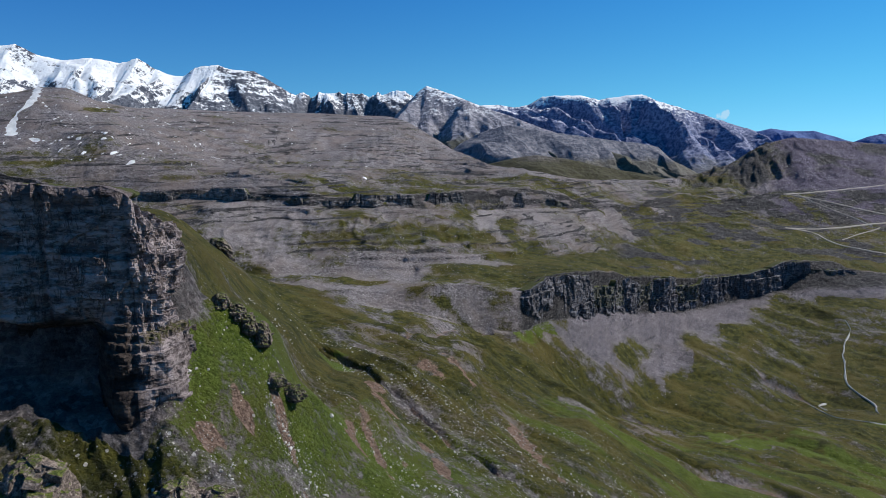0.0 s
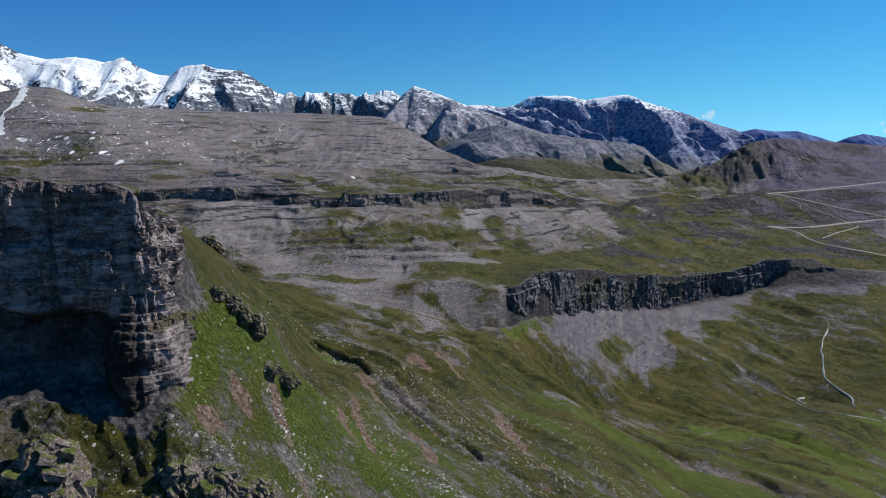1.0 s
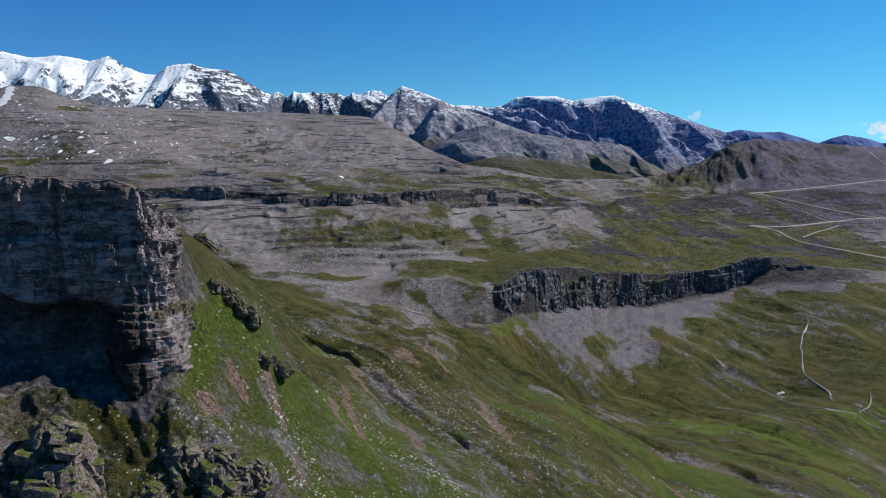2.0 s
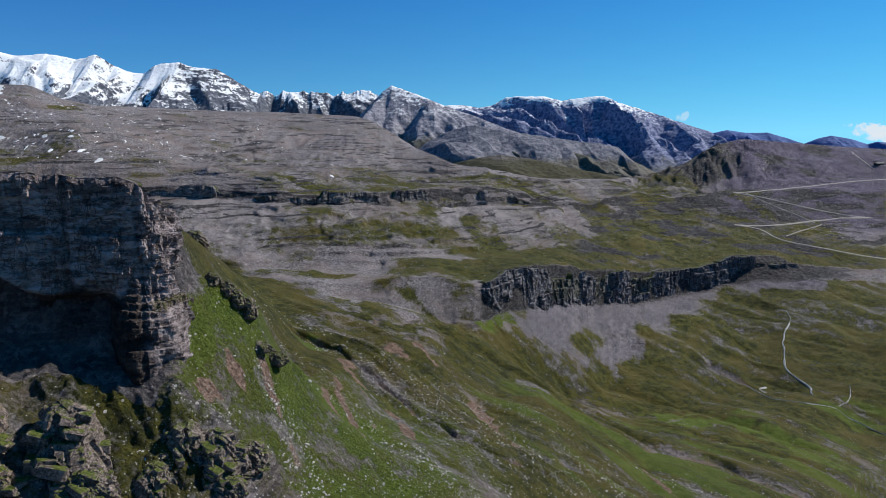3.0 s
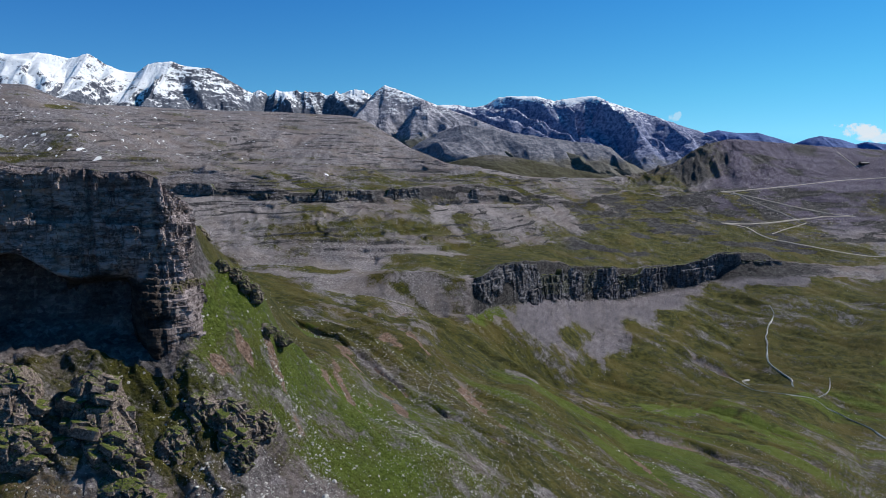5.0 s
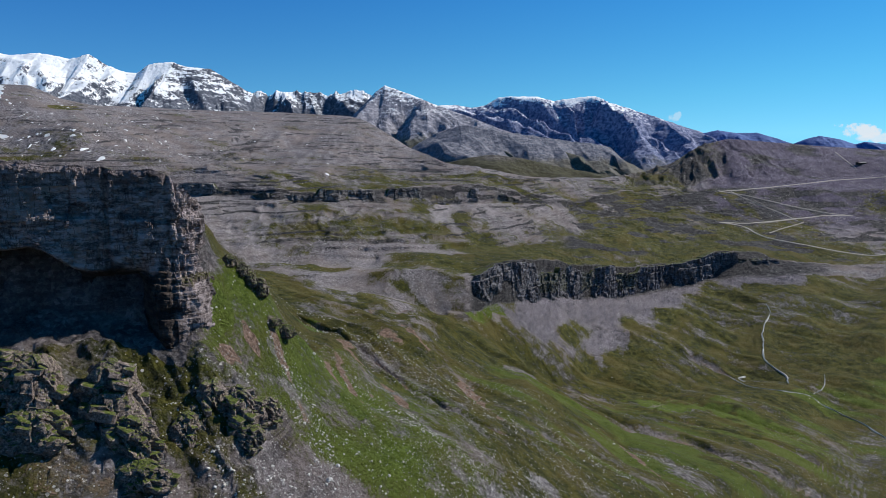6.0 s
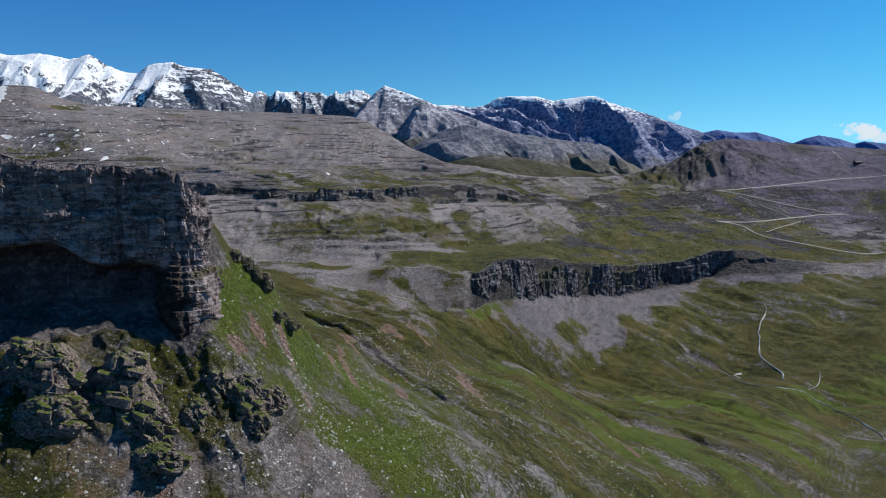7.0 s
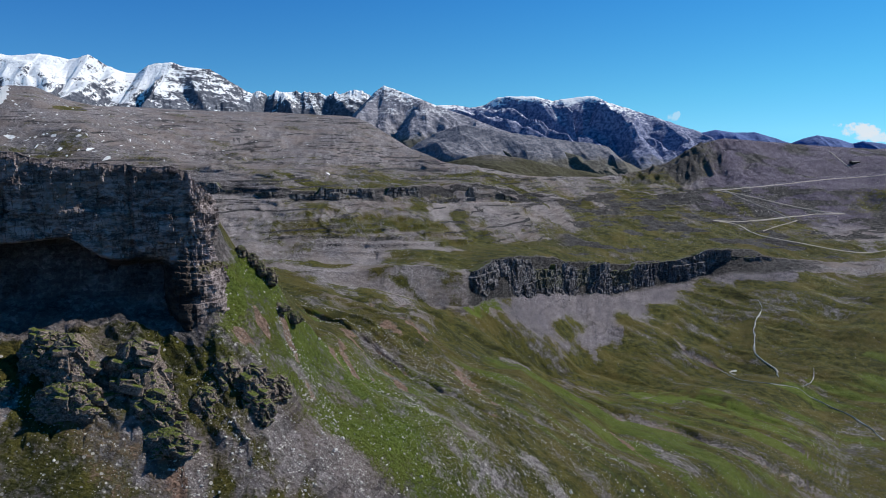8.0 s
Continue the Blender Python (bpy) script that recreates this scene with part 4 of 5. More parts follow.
def mountain(name, crest, depth, base, spur, material, seed, label, jag=6.0, cols=560, rows=110, low_level=0.5, wave=520, lean=0.35, bare=(2.0, 3.0)):
    p = np.array(crest, float)
    way = np.concatenate([[0], np.cumsum(np.hypot(*np.diff(p[:, :2], axis=0).T))])
    u = np.linspace(0, way[-1], cols)
    cx, cy, cz = (np.interp(u, way, p[:, i]) for i in range(3))
    teeth = jag * ridged(u, 0 * u + seed, 90, 5, seed) * 0.5
    v = np.concatenate([np.linspace(-0.5, 0, 14)[:-1], np.linspace(0, 1, rows)])
    U, V = np.meshgrid(u, v, indexing="ij")
    f = np.abs(V)
    x, y = cx[:, None] + 0 * V, cy[:, None] - depth * V
    warp = 60 * fractal(U, f * depth, 300, 3, seed + 5)
    shape = (1 - f) ** 1.25
    amp = spur * np.minimum(1, f * 5) * (1 - 0.75 * f)
    z = base + (cz[:, None] - base) * shape
    side = 1.6 * warp + 0.45 * f * depth * np.sign(soft_noise(U / 700, 0 * f, seed + 3))
    ribs = rib_row(U + side - lean * f * depth, wave, seed + 9) + 0.45 * rib_row(U + 0.8 * side - 0.6 * lean * f * depth, wave / 2.6, seed + 10)
    z = z + amp * (1.8 * ribs - 1.0 + 0.13 * ridged(U + side, f * depth * 0.6, wave / 5, 5, seed + 11, 0.5))
    z = z + amp * 0.10 * fractal(U, f * depth, 110, 5, seed + 20)
    z = z + teeth[:, None] * np.clip(1 - 14 * f, 0, 1)
    z = np.minimum(z, (cz + teeth)[:, None] - 0.25 * f * (cz[:, None] - base))
    high = (z - base) / max(1.0, cz.max() - base)
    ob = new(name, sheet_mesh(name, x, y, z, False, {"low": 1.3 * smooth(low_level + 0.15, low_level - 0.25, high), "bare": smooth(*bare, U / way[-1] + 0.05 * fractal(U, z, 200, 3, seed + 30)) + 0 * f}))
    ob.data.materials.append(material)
    return tagged(ob, label, "mountain", "mountain chain")


# rock colours are blued for distance haze, most on massif and horizon
GREY_DARK, GREY_LIGHT = (0.046, 0.055, 0.080), (0.165, 0.178, 0.215)
mountain("mountain", SNOW_CREST, 1500, -60, 80, mountain_material("snow_rock", GREY_DARK, GREY_LIGHT, (0.15, 0.14, 0.13), 320, 600, 0.43), 11,
         "high rocky mountain under fresh white snow", 10, 700, bare=(0.70, 0.76))
mountain("mountain", TOOTH_CREST, 1100, -60, 130, mountain_material("patchy_snow_rock", GREY_DARK, GREY_LIGHT, (0.14, 0.13, 0.12), 420, 620, 0.50), 23,
         "jagged grey mountain ridge dusted with snow", 24)
mountain("mountain", HORN_CREST, 1500, -100, 110, mountain_material("bare_rock", (0.095, 0.104, 0.140), (0.340, 0.335, 0.385), (0.125, 0.122, 0.098), 430, 660, 0.46), 37,
         "pointed grey mountain with thin snow near its top", 3, low_level=0.55)
# massif and farthest chain: haze painted as blue base colour
mountain("mountain", MASSIF_CREST, 1500, -100, 150, mountain_material("hazy_streaked_rock", (0.050, 0.078, 0.180), (0.310, 0.330, 0.460), (0.190, 0.200, 0.235), 380, 600, 0.50), 41,
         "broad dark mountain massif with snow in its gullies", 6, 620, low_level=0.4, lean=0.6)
mountain("mountain", BLUE_CREST, 900, -100, 90, mountain_material("haze_blue_rock", (0.050, 0.095, 0.260), (0.110, 0.175, 0.400), (0.07, 0.12, 0.25), 900, 1000, 0.0), 53,
         "distant mountains on the horizon, tinted haze blue", 3)
mountain("mountain", GREEN_CREST, 700, 20, 30, mountain_material("grassy_hill", (0.070, 0.066, 0.062), (0.150, 0.135, 0.120), (0.068, 0.064, 0.034), 900, 1000, 0.0), 61,
         "low brown and green hill behind the plateau", 2, low_level=0.95)
mountain("mountain", DARK_CREST, 900, -60, 50, mountain_material("dark_rock", (0.075, 0.086, 0.120), (0.230, 0.225, 0.255), (0.150, 0.142, 0.125), 900, 1000, 0.0), 67,
         "dark rocky foothill ridge below the massif", 8, low_level=0.6)

# ---- the near cliff ----
CLIFF_TOP = [300, 298, 296, 293.5, 292, 290, 288, 287, 286, 283, 274]
CLIFF_FOOT = [246, 246, 246, 246, 245, 244, 244, 244, 246, 252, 262]


def near_cliff():
    p = np.array(CLIFF_PLAN, float)
    way = np.concatenate([[0], np.cumsum(np.hypot(*np.diff(p, axis=0).T))])
    u = np.linspace(0, way[-1], 620)
    px_, py_ = np.interp(u, way, p[:, 0]), np.interp(u, way, p[:, 1])
    for a in (px_, py_):
        for _ in range(90):
            a[1:-1] = 0.25 * a[:-2] + 0.5 * a[1:-1] + 0.25 * a[2:]
    nx, ny = np.gradient(py_), -np.gradient(px_)
    ln = np.hypot(nx, ny)
    nx, ny = nx / ln, ny / ln
    top = np.interp(u, way, CLIFF_TOP) + 0.9 * fractal(u, 0 * u, 14, 4, 5) + 0.5 * (hash01(np.floor(u / 3.1), 0 * u, 3) - 0.5)
    foot = np.interp(u, way, CLIFF_FOOT)
    v = np.concatenate([np.linspace(0, 1, 270), np.ones(24)])
    back = np.concatenate([np.zeros(270), np.linspace(0.2, 22, 24)])
    U, V = np.meshgrid(u, v, indexing="ij")
    z = foot[:, None] + (top - foot)[:, None] * V
    # level beds, blocks between the joints, tall joint-bounded slabs
    bed = z + 0.6 * fractal(U, z, 22, 3, 9) + 0.05 * U
    row = np.floor(bed / 1.5 + 0.35 * soft_noise(U / 7, z / 5, 2))
    shift = hash01(row, 0 * row, 6)
    block = hash01(np.floor(U / 1.9 + shift + 0.4 * soft_noise(U / 5, z / 4, 7)), row, 8) - 0.5
    chip = hash01(np.floor(U / 0.8 + 2 * shift), np.floor(bed / 0.62), 18) - 0.5
    big = hash01(np.floor(U / 5.2 + 0.8 * soft_noise(z / 9, U / 9, 10)), np.floor(bed / 7.5), 12) - 0.5
    slab = hash01(np.floor(U / 3.4 + 0.5 * soft_noise(z / 11, U / 9, 13)), np.floor(bed / 13.0), 14) - 0.5
    corner = smooth(way[6] - 4, way[7] + 1, U)
    upper = smooth(262, 267, z)
    out = 0.55 * block + 0.16 * chip + 1.3 * big + 0.8 * slab + 0.35 * soft_noise(bed / 4.5, U / 40, 4)
    out -= 1.1 * smooth(0.85, 1.6, ridged(U, z * 0.13, 9, 4, 15)) + 0.35 * fractal(U, z, 6, 5, 25, 0.6)
    out += 1.3 * soft_noise(U / 14, z / 28, 31)
    # the corner of the upper wall is split into upright fins
    fins = hash01(np.floor(U / 1.5 + 0.9 * soft_noise(z / 8, U / 6, 62)), np.floor(bed / 5.0), 63) - 0.5
    out += corner * upper * (1.3 * fins + 0.4 * block + 0.9 * ridged(U, z * 0.16, 3.6, 4, 64) + 0.5 * fractal(U, z, 2.2, 3, 65) - 0.4 - 0.8 * smooth(0.82, 1.0, V))
    # the lower buttress stands forward under a grassy ledge
    forward = smooth(way[5] - 5, way[5] + 3, U) * (5.5 - 1.9 * smooth(way[6] - 4, way[7] + 1, U))
    out += forward * smooth(267.5 + 1.5 * soft_noise(U / 5, 0 * U, 33), 259.0, np.floor(bed / 1.5) * 1.5 - 0.05 * U) * (1 - 0.25 * smooth(252, 246, z))
    out -= 4.5 * np.exp(-((U - way[4] - 8) / 3.6) ** 2) * smooth(271, 265, z) * smooth(246, 254, z)
    left = 1 - smooth(way[5] - 7, way[5] - 1, U + 3 * soft_noise(z / 6, U / 9, 44))
    roof = 271 + 3 * soft_noise(U / 12, 0 * U, 50) - 0.16 * np.maximum(0, U - way[4] + 6)
    inner = 1 - smooth(way[4] - 12, way[4] - 5, U - 1.5 * np.maximum(0, 262 - z) + 3 * soft_noise(z / 6, U / 9, 45))
    out -= (8.0 + 16.0 * inner) * left * smooth(roof + 1, roof - 3, z) * smooth(238, 252, z)
    out -= 0.8 * smooth(0.96, 1.0, V) ** 2
    x = px_[:, None] + nx[:, None] * (out - back[None, :])
    y = py_[:, None] + ny[:, None] * (out - back[None, :])
    z = z + (back > 0)[None, :] * (0.25 * fractal(x, y, 3, 4, 71) - 0.10 * back[None, :])
    ledge = smooth(way[5], way[6], U) * np.exp(-((z - 264.5 - soft_noise(U / 4, 0 * U, 34)) / 1.6) ** 2)
    masks = {"grass": np.maximum(smooth(6, 12, np.broadcast_to(back[None, :], z.shape) + 3 * soft_noise(U / 4, z, 80)), 0.55 * ledge),
             "soil": np.maximum(smooth(way[6] + 1, way[7] + 2, U) * smooth(255, 249, z), 0.5 * ledge),
             # lower beds below the roof level take the hollow's shade as colour
             "shade_bed": 0.95 * smooth(271, 266, z + 0.06 * (U - way[4]) + 1.5 * soft_noise(U / 6, 0 * U, 35)) * (1 - 0.55 * smooth(way[5], way[6], U)),
             "stain": (0.10 + 0.30 * smooth(way[4] - 8, way[4] + 6, U) + 0.40 * smooth(0.90, 0.98, V)) * (1 - 0.85 * smooth(way[6] - 3, way[7], U))}
    cliff = new("rock_cliff")
    cliff.matrix_world = pose(-62, 106, 246)
    cuts = [0] + [int(np.argmin(np.abs(u - w))) for w in (way[1], way[2], way[3] - 6, way[4] + 1, way[5] - 3, way[6] - 1, way[8] + 2)] + [len(u) - 1]
    for lo, hi in zip(cuts[:-1], cuts[1:]):
        some = slice(lo, hi + 1)
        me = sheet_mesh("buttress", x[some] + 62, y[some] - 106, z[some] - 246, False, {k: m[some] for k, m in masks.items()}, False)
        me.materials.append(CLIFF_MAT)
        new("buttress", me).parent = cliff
    tagged(cliff, "tall shaded limestone cliff in level beds with an overhang", "cliff")


near_cliff()

# ---- the crag over the meadow and the rock band above it ----
# plan: x, y, foot, top
CRAG_PLAN = [(40, 470, 180, 184), (44, 446, 171, 182), (56, 436, 166, 191), (77, 457, 166, 196), (94, 477, 163, 194), (113, 501, 158, 189), (134, 525, 153, 184), (156, 549, 147, 178), (178, 574, 141, 172), (201, 594, 137, 167), (225, 614, 132, 162), (249, 630, 130, 158), (274, 646, 128, 154), (298, 660, 127, 152), (322, 671, 128, 153), (347, 683, 129, 155), (372, 695, 130, 160), (396, 702, 132, 158), (419, 709, 133, 154), (445, 716, 135, 148), (466, 722, 137, 143)]
BAND_PLAN = [(-303, 557, 240, 249), (-278, 558, 242, 250), (-252, 561, 243, 250), (-228, 568, 243, 251), (-203, 574, 242, 252), (-177, 576, 242, 252), (-149, 574, 241, 251), (-121, 571, 241, 250), (-95, 583, 239, 247), (-69, 598, 237, 244), (-42, 617, 233, 242), (-12, 641, 228, 241), (18, 666, 223, 240), (51, 691, 219, 239), (87, 710, 217, 237), (123, 727, 215, 229), (162, 744, 210, 219)]

def rock_wall(name, plan, cols, rows, depth, step, column, seed, material, label, piece, pieces, only=None):
    """A bedded, jointed wall of rock standing in the slope."""
    p = np.array(plan, float)
    way = np.concatenate([[0], np.cumsum(np.hypot(*np.diff(p[:, :2], axis=0).T))])
    u = np.linspace(0, way[-1], cols)
    x, y, foot, top = (np.interp(u, way, p[:, k]) for k in range(4))
    for a in (x, y):
        for _ in range(30):
            a[1:-1] = 0.25 * a[:-2] + 0.5 * a[1:-1] + 0.25 * a[2:]
    nx, ny = np.gradient(y), -np.gradient(x)
    ln = np.hypot(nx, ny)
    nx, ny = nx / ln, ny / ln
    notch = smooth(0.55, 1.15, ridged(u, 0 * u, 6.0 * column, 3, seed + 1))
    height = np.maximum(1.0, (top - foot) * (1 - 0.30 * notch) * (1 if only is None else 0.10 + 0.90 * smooth(-0.50, 0.20, fractal(u, 0 * u, only, 3, seed + 2))))
    v = np.concatenate([np.linspace(0, 1, rows), np.ones(8)])
    back = np.concatenate([np.zeros(rows), np.linspace(0.5, 3.0 * depth, 8)])
    U, V = np.meshgrid(u, v, indexing="ij")
    z = foot[:, None] - 3.0 + (height + 3.8)[:, None] * V + 0.6 * (V == 1) * soft_noise(U / 6, 0 * U, seed)
    bed = z + 0.8 * fractal(U, z, 26, 3, seed + 9)
    row = np.floor(bed / step)
    cell = np.floor(U / (1.3 * step) + 0.5 * hash01(row, 0 * row, seed + 6) + 0.4 * soft_noise(U / 7, z / 5, seed + 7))
    block = hash01(cell, row, seed + 8) - 0.5
    pillar = hash01(np.floor(U / column + 0.5 * soft_noise(z / 9, U / 12, seed + 10)), np.floor(bed / (5 * step)), seed + 12) - 0.5
    tower = hash01(np.floor(U / (2.7 * column) + 0.4 * soft_noise(z / 14, U / 20, seed + 21)), np.floor(bed / (7 * step)), seed + 22) - 0.5
    out = depth * (0.75 * pillar + 1.1 * tower + 0.36 * block + 0.55 * soft_noise(U / (3.2 * column), z / 60, seed + 14))
    out -= depth * 0.75 * smooth(0.9, 1.6, ridged(U, z * 0.10, column, 3, seed + 15))
    out += 0.25 * depth * fractal(U, z, 5, 4, seed + 16) - 0.25 * depth * V
    qx, qy = x[:, None] + nx[:, None] * (out - back[None, :]), y[:, None] + ny[:, None] * (out - back[None, :])
    z = z - 0.12 * np.broadcast_to(back[None, :], z.shape)
    grass = smooth(0.5, 3, np.broadcast_to(back[None, :], z.shape)) + 0.45 * smooth(0.2, 0.8, notch)[:, None] * (V > 0.3)
    masks = {"grass": grass, "soil": 0 * z, "shade_bed": 0 * z, "stain": 0.45 + 0.3 * soft_noise(U / 30, z / 20, seed + 20)}
    wall = new(name)
    wall.matrix_world = pose(x[cols // 2], y[cols // 2], foot[cols // 2])
    cuts = [0]
    while cuts[-1] < cols - 1:
        near_cut = cuts[-1] + cols // pieces
        if near_cut > cols - cols // (2 * pieces):
            cuts.append(cols - 1)
            break
        around = np.arange(near_cut - cols // (4 * pieces), min(cols - 2, near_cut + cols // (4 * pieces)))
        cuts.append(int(around[np.argmax(notch[around])]))
    origin = wall.matrix_world.translation
    for lo, hi in zip(cuts[:-1], cuts[1:]):
        some = slice(lo, hi + 1)
        me = sheet_mesh(piece, qx[some] - origin.x, qy[some] - origin.y, z[some] - origin.z, False, {k: m[some] for k, m in masks.items()}, False)
        me.materials.append(material)
        new(piece, me).parent = wall
    return tagged(wall, label, "cliff")


rock_wall("rock_crag", CRAG_PLAN, 760, 60, 3.2, 3.0, 8.5, 500, CRAG_MAT, "long dark cliff of jointed rock above a talus slope", "buttress", 9)
rock_wall("rock_band", BAND_PLAN, 900, 24, 2.4, 2.0, 6.0, 540, BAND_MAT, "low broken rock band running along the terrace", "rock_ledge", 12, 42.0)

# ---- roads and streams ----
def plain(name, dark, light, scale, rough=0.9, relief=0.3):
    n = Nodes(name, rough)
    grain = n.noise(scale, 5, 0.65)
    return n.finish(n.mix(n.ramp(grain, 0.3, 0.7), dark, light), grain, 0.5, relief)


GRAVEL_MAT = plain("pale_gravel", (0.30, 0.27, 0.24), (0.52, 0.48, 0.44), 0.6)
PEBBLE_MAT = plain("river_gravel", (0.34, 0.33, 0.31), (0.62, 0.61, 0.58), 0.5)
WATER_MAT = plain("stream_water", (0.16, 0.18, 0.18), (0.30, 0.32, 0.32), 0.4, 0.15)
STONE_MAT = plain("pale_limestone", (0.34, 0.325, 0.31), (0.70, 0.68, 0.65), 1.3)
TALUS_MAT = plain("grey_boulders", (0.10, 0.095, 0.105), (0.30, 0.285, 0.295), 0.9)


def ribbon(name, line, width, material, label, category, kind, lift=0.35, ragged=0.0, seed=1):
    """A strip laid over the ground along a line."""
    p = np.array(line, float)
    way = np.concatenate([[0], np.cumsum(np.hypot(*np.diff(p, axis=0).T))])
    n = max(8, int(way[-1] / 2.5))
    u = np.linspace(0, way[-1], n)
    x, y = np.interp(u, way, p[:, 0]), np.interp(u, way, p[:, 1])
    for a in (x, y):
        for _ in range(4):
            a[1:-1] = 0.25 * a[:-2] + 0.5 * a[1:-1] + 0.25 * a[2:]
    tx, ty = np.gradient(x), np.gradient(y)
    ln = np.hypot(tx, ty) + 1e-9
    nx, ny = -ty / ln, tx / ln
    half = 0.5 * width * (1 + ragged * fractal(u, 0 * u + seed, 12, 4, seed))
    shift = ragged * width * 0.6 * soft_noise(u / 9, 0 * u, seed + 3)
    grid = [[], [], []]
    for f, dz in ((-1.5, -0.7), (-1, 0), (-0.4, 0.03), (0.4, 0.03), (1, 0), (1.5, -0.7)):
        qx, qy = x + nx * (half * f + shift), y + ny * (half * f + shift)
        qz = np.array([ground_at(a, c) for a, c in zip(qx, qy)])
        for g, q in zip(grid, (qx, qy, qz + lift + dz)):
            g.append(q)
    gx, gy, gz = (np.array(g).T for g in grid)
    for _ in range(25):
        gz[1:-1] = 0.25 * gz[:-2] + 0.5 * gz[1:-1] + 0.25 * gz[2:]
    gz[:, 1:-1] = 0.5 * gz[:, 1:-1] + 0.5 * gz[:, 1:-1].max(1, keepdims=True)
    me = sheet_mesh(name, gx, gy, gz)
    me.materials.append(material)
    return tagged(new(name, me), label, category, kind=kind)


ROAD_LABEL = "pale gravel mountain road cut into the hillside"
for line, width in ((ROAD_UPPER, 1.7), (ROAD_ZIG, 1.3), (ROAD_ZAG, 1.5), (ROAD_LOWER, 1.9)):
    ribbon("road", line, width, GRAVEL_MAT, ROAD_LABEL, "road", "structure", 0.4)
for line, width in ((PATH_STEEP, 1.1), (PATH_LINK, 0.6), (PATH_CREST, 1.3)):
    ribbon("footpath", line, width, GRAVEL_MAT, "narrow pale footpath worn into the slope", "path", "structure", 0.8)
for i, (line, width) in enumerate(((STREAM_SIDE, 1.9), (STREAM_MAIN, 1.6), (STREAM_ARM, 1.5), (STREAM_LOOP, 0.8))):
    ribbon("gravel_bed", line, width * 0.55, PEBBLE_MAT, "pale gravel bed of a mountain stream", "gravel bed", "structure", 0.5, 0.9, 20 + i)
    ribbon("stream", line, width * 0.26, WATER_MAT, "thin shallow mountain stream on pale gravel", "stream", "structure", 0.66, 0.3, 20 + i)


# ---- rock outcrops ----
def outcrop_material():
    n = Nodes("mossy_rock", 0.92)
    fine, mid = n.noise(1.9, 9, 0.72), n.noise(0.30, 6, 0.62, seed=5)
    beds = n.noise(0.9, 6, 0.66, stretch=(0.35, 0.35, 1.2), seed=2)
    colour = n.mix(n.ramp(fine, 0.38, 0.62), (0.064, 0.052, 0.046), (0.285, 0.232, 0.206))
    colour = n.mix(n.math("MULTIPLY", n.ramp(beds, 0.50, 0.62), 0.5), colour, (0.045, 0.036, 0.034))
    colour = n.mix(n.ramp(mid, 0.56, 0.66), colour, n.mix(fine, (0.090, 0.068, 0.055), (0.27, 0.215, 0.180)))
    colour = n.mix(n.math("MULTIPLY", n.ramp(fine, 0.58, 0.66), 0.6), colour, (0.50, 0.46, 0.43))
    green = n.math("MULTIPLY", n.ramp(n.math("MULTIPLY_ADD", n.math("SUBTRACT", fine, 0.5), 0.8, n.steepness()), 0.66, 0.88), n.ramp(mid, 0.40, 0.50))
    colour = n.mix(green, colour, n.mix(n.ramp(fine, 0.4, 0.6), (0.035, 0.052, 0.010), (0.115, 0.135, 0.028)))
    return n.finish(colour, n.math("ADD", n.math("MULTIPLY", beds, 0.9), fine), 1.0, 0.4)


OUTCROP_MAT = outcrop_material()


def rock_body(x, y, z, sx, sy, sz, turn, seed, rows=110, cols=84, ledge=0.9):
    """A broken, bedded lump of rock, closed at its foot."""
    th, ph = np.meshgrid(np.linspace(0, 2 * math.pi, rows, endpoint=False), np.linspace(-1.3, math.pi / 2, cols), indexing="ij")
    dx, dy, dz = np.cos(th) * np.cos(ph), np.sin(th) * np.cos(ph), np.sin(ph)
    box = (np.abs(dx) ** 2.5 + np.abs(dy) ** 2.5 + np.abs(dz) ** 2.5) ** (-1 / 2.5)
    qx, qy, qz = dx * box * sx, dy * box * sy, dz * box * sz
    size = (sx + sy + sz) / 3
    lump = fractal(qx + 31 * seed, qy + 0.8 * qz, size * 1.0, 4, seed, 0.45) * 0.15
    crack = -0.20 * smooth(0.8, 1.5, ridged(qx - qy + 13 * seed, qz * 0.6 + qy, size * 0.7, 4, seed + 4))
    wx, wy, wz = (q + 0.10 * size * fractal(qx + 7 * k + seed, qy - qz, 0.5 * size, 3, seed + k) for k, q in enumerate((qx, qy, qz)))
    tilt = 0.35 * wx + 0.2 * wy
    block = hash01(np.floor((wx + 0.6 * wy) / (0.36 * size)) + 57 * np.floor((wy - 0.5 * wx) / (0.40 * size)), np.floor((wz + tilt) / (0.26 * size)), seed) - 0.5
    chip = hash01(np.floor((wx + 0.4 * wy) / (0.13 * size)) + 57 * np.floor((wy - 0.5 * wx) / (0.14 * size)), np.floor((wz + tilt) / (0.10 * size)), seed + 9) - 0.5
    block = block + 0.14 * chip
    lump = lump + 0.03 * fractal(qx - qz + seed, qy + qz, 0.14 * size, 4, seed + 8)
    f = (1 + lump + crack + 0.34 * ledge * block) * (1 - 0.28 * np.clip(qz / sz, -0.5, 1)) * np.where(np.cos(ph) < 0.15, 0.8, 1)
    a = radians(turn)
    qx, qy, qz = qx * f, qy * f, qz * (1 + 0.35 * lump + 0.08 * block)
    return x + qx * math.cos(a) - qy * math.sin(a), y + qx * math.sin(a) + qy * math.cos(a), z + qz


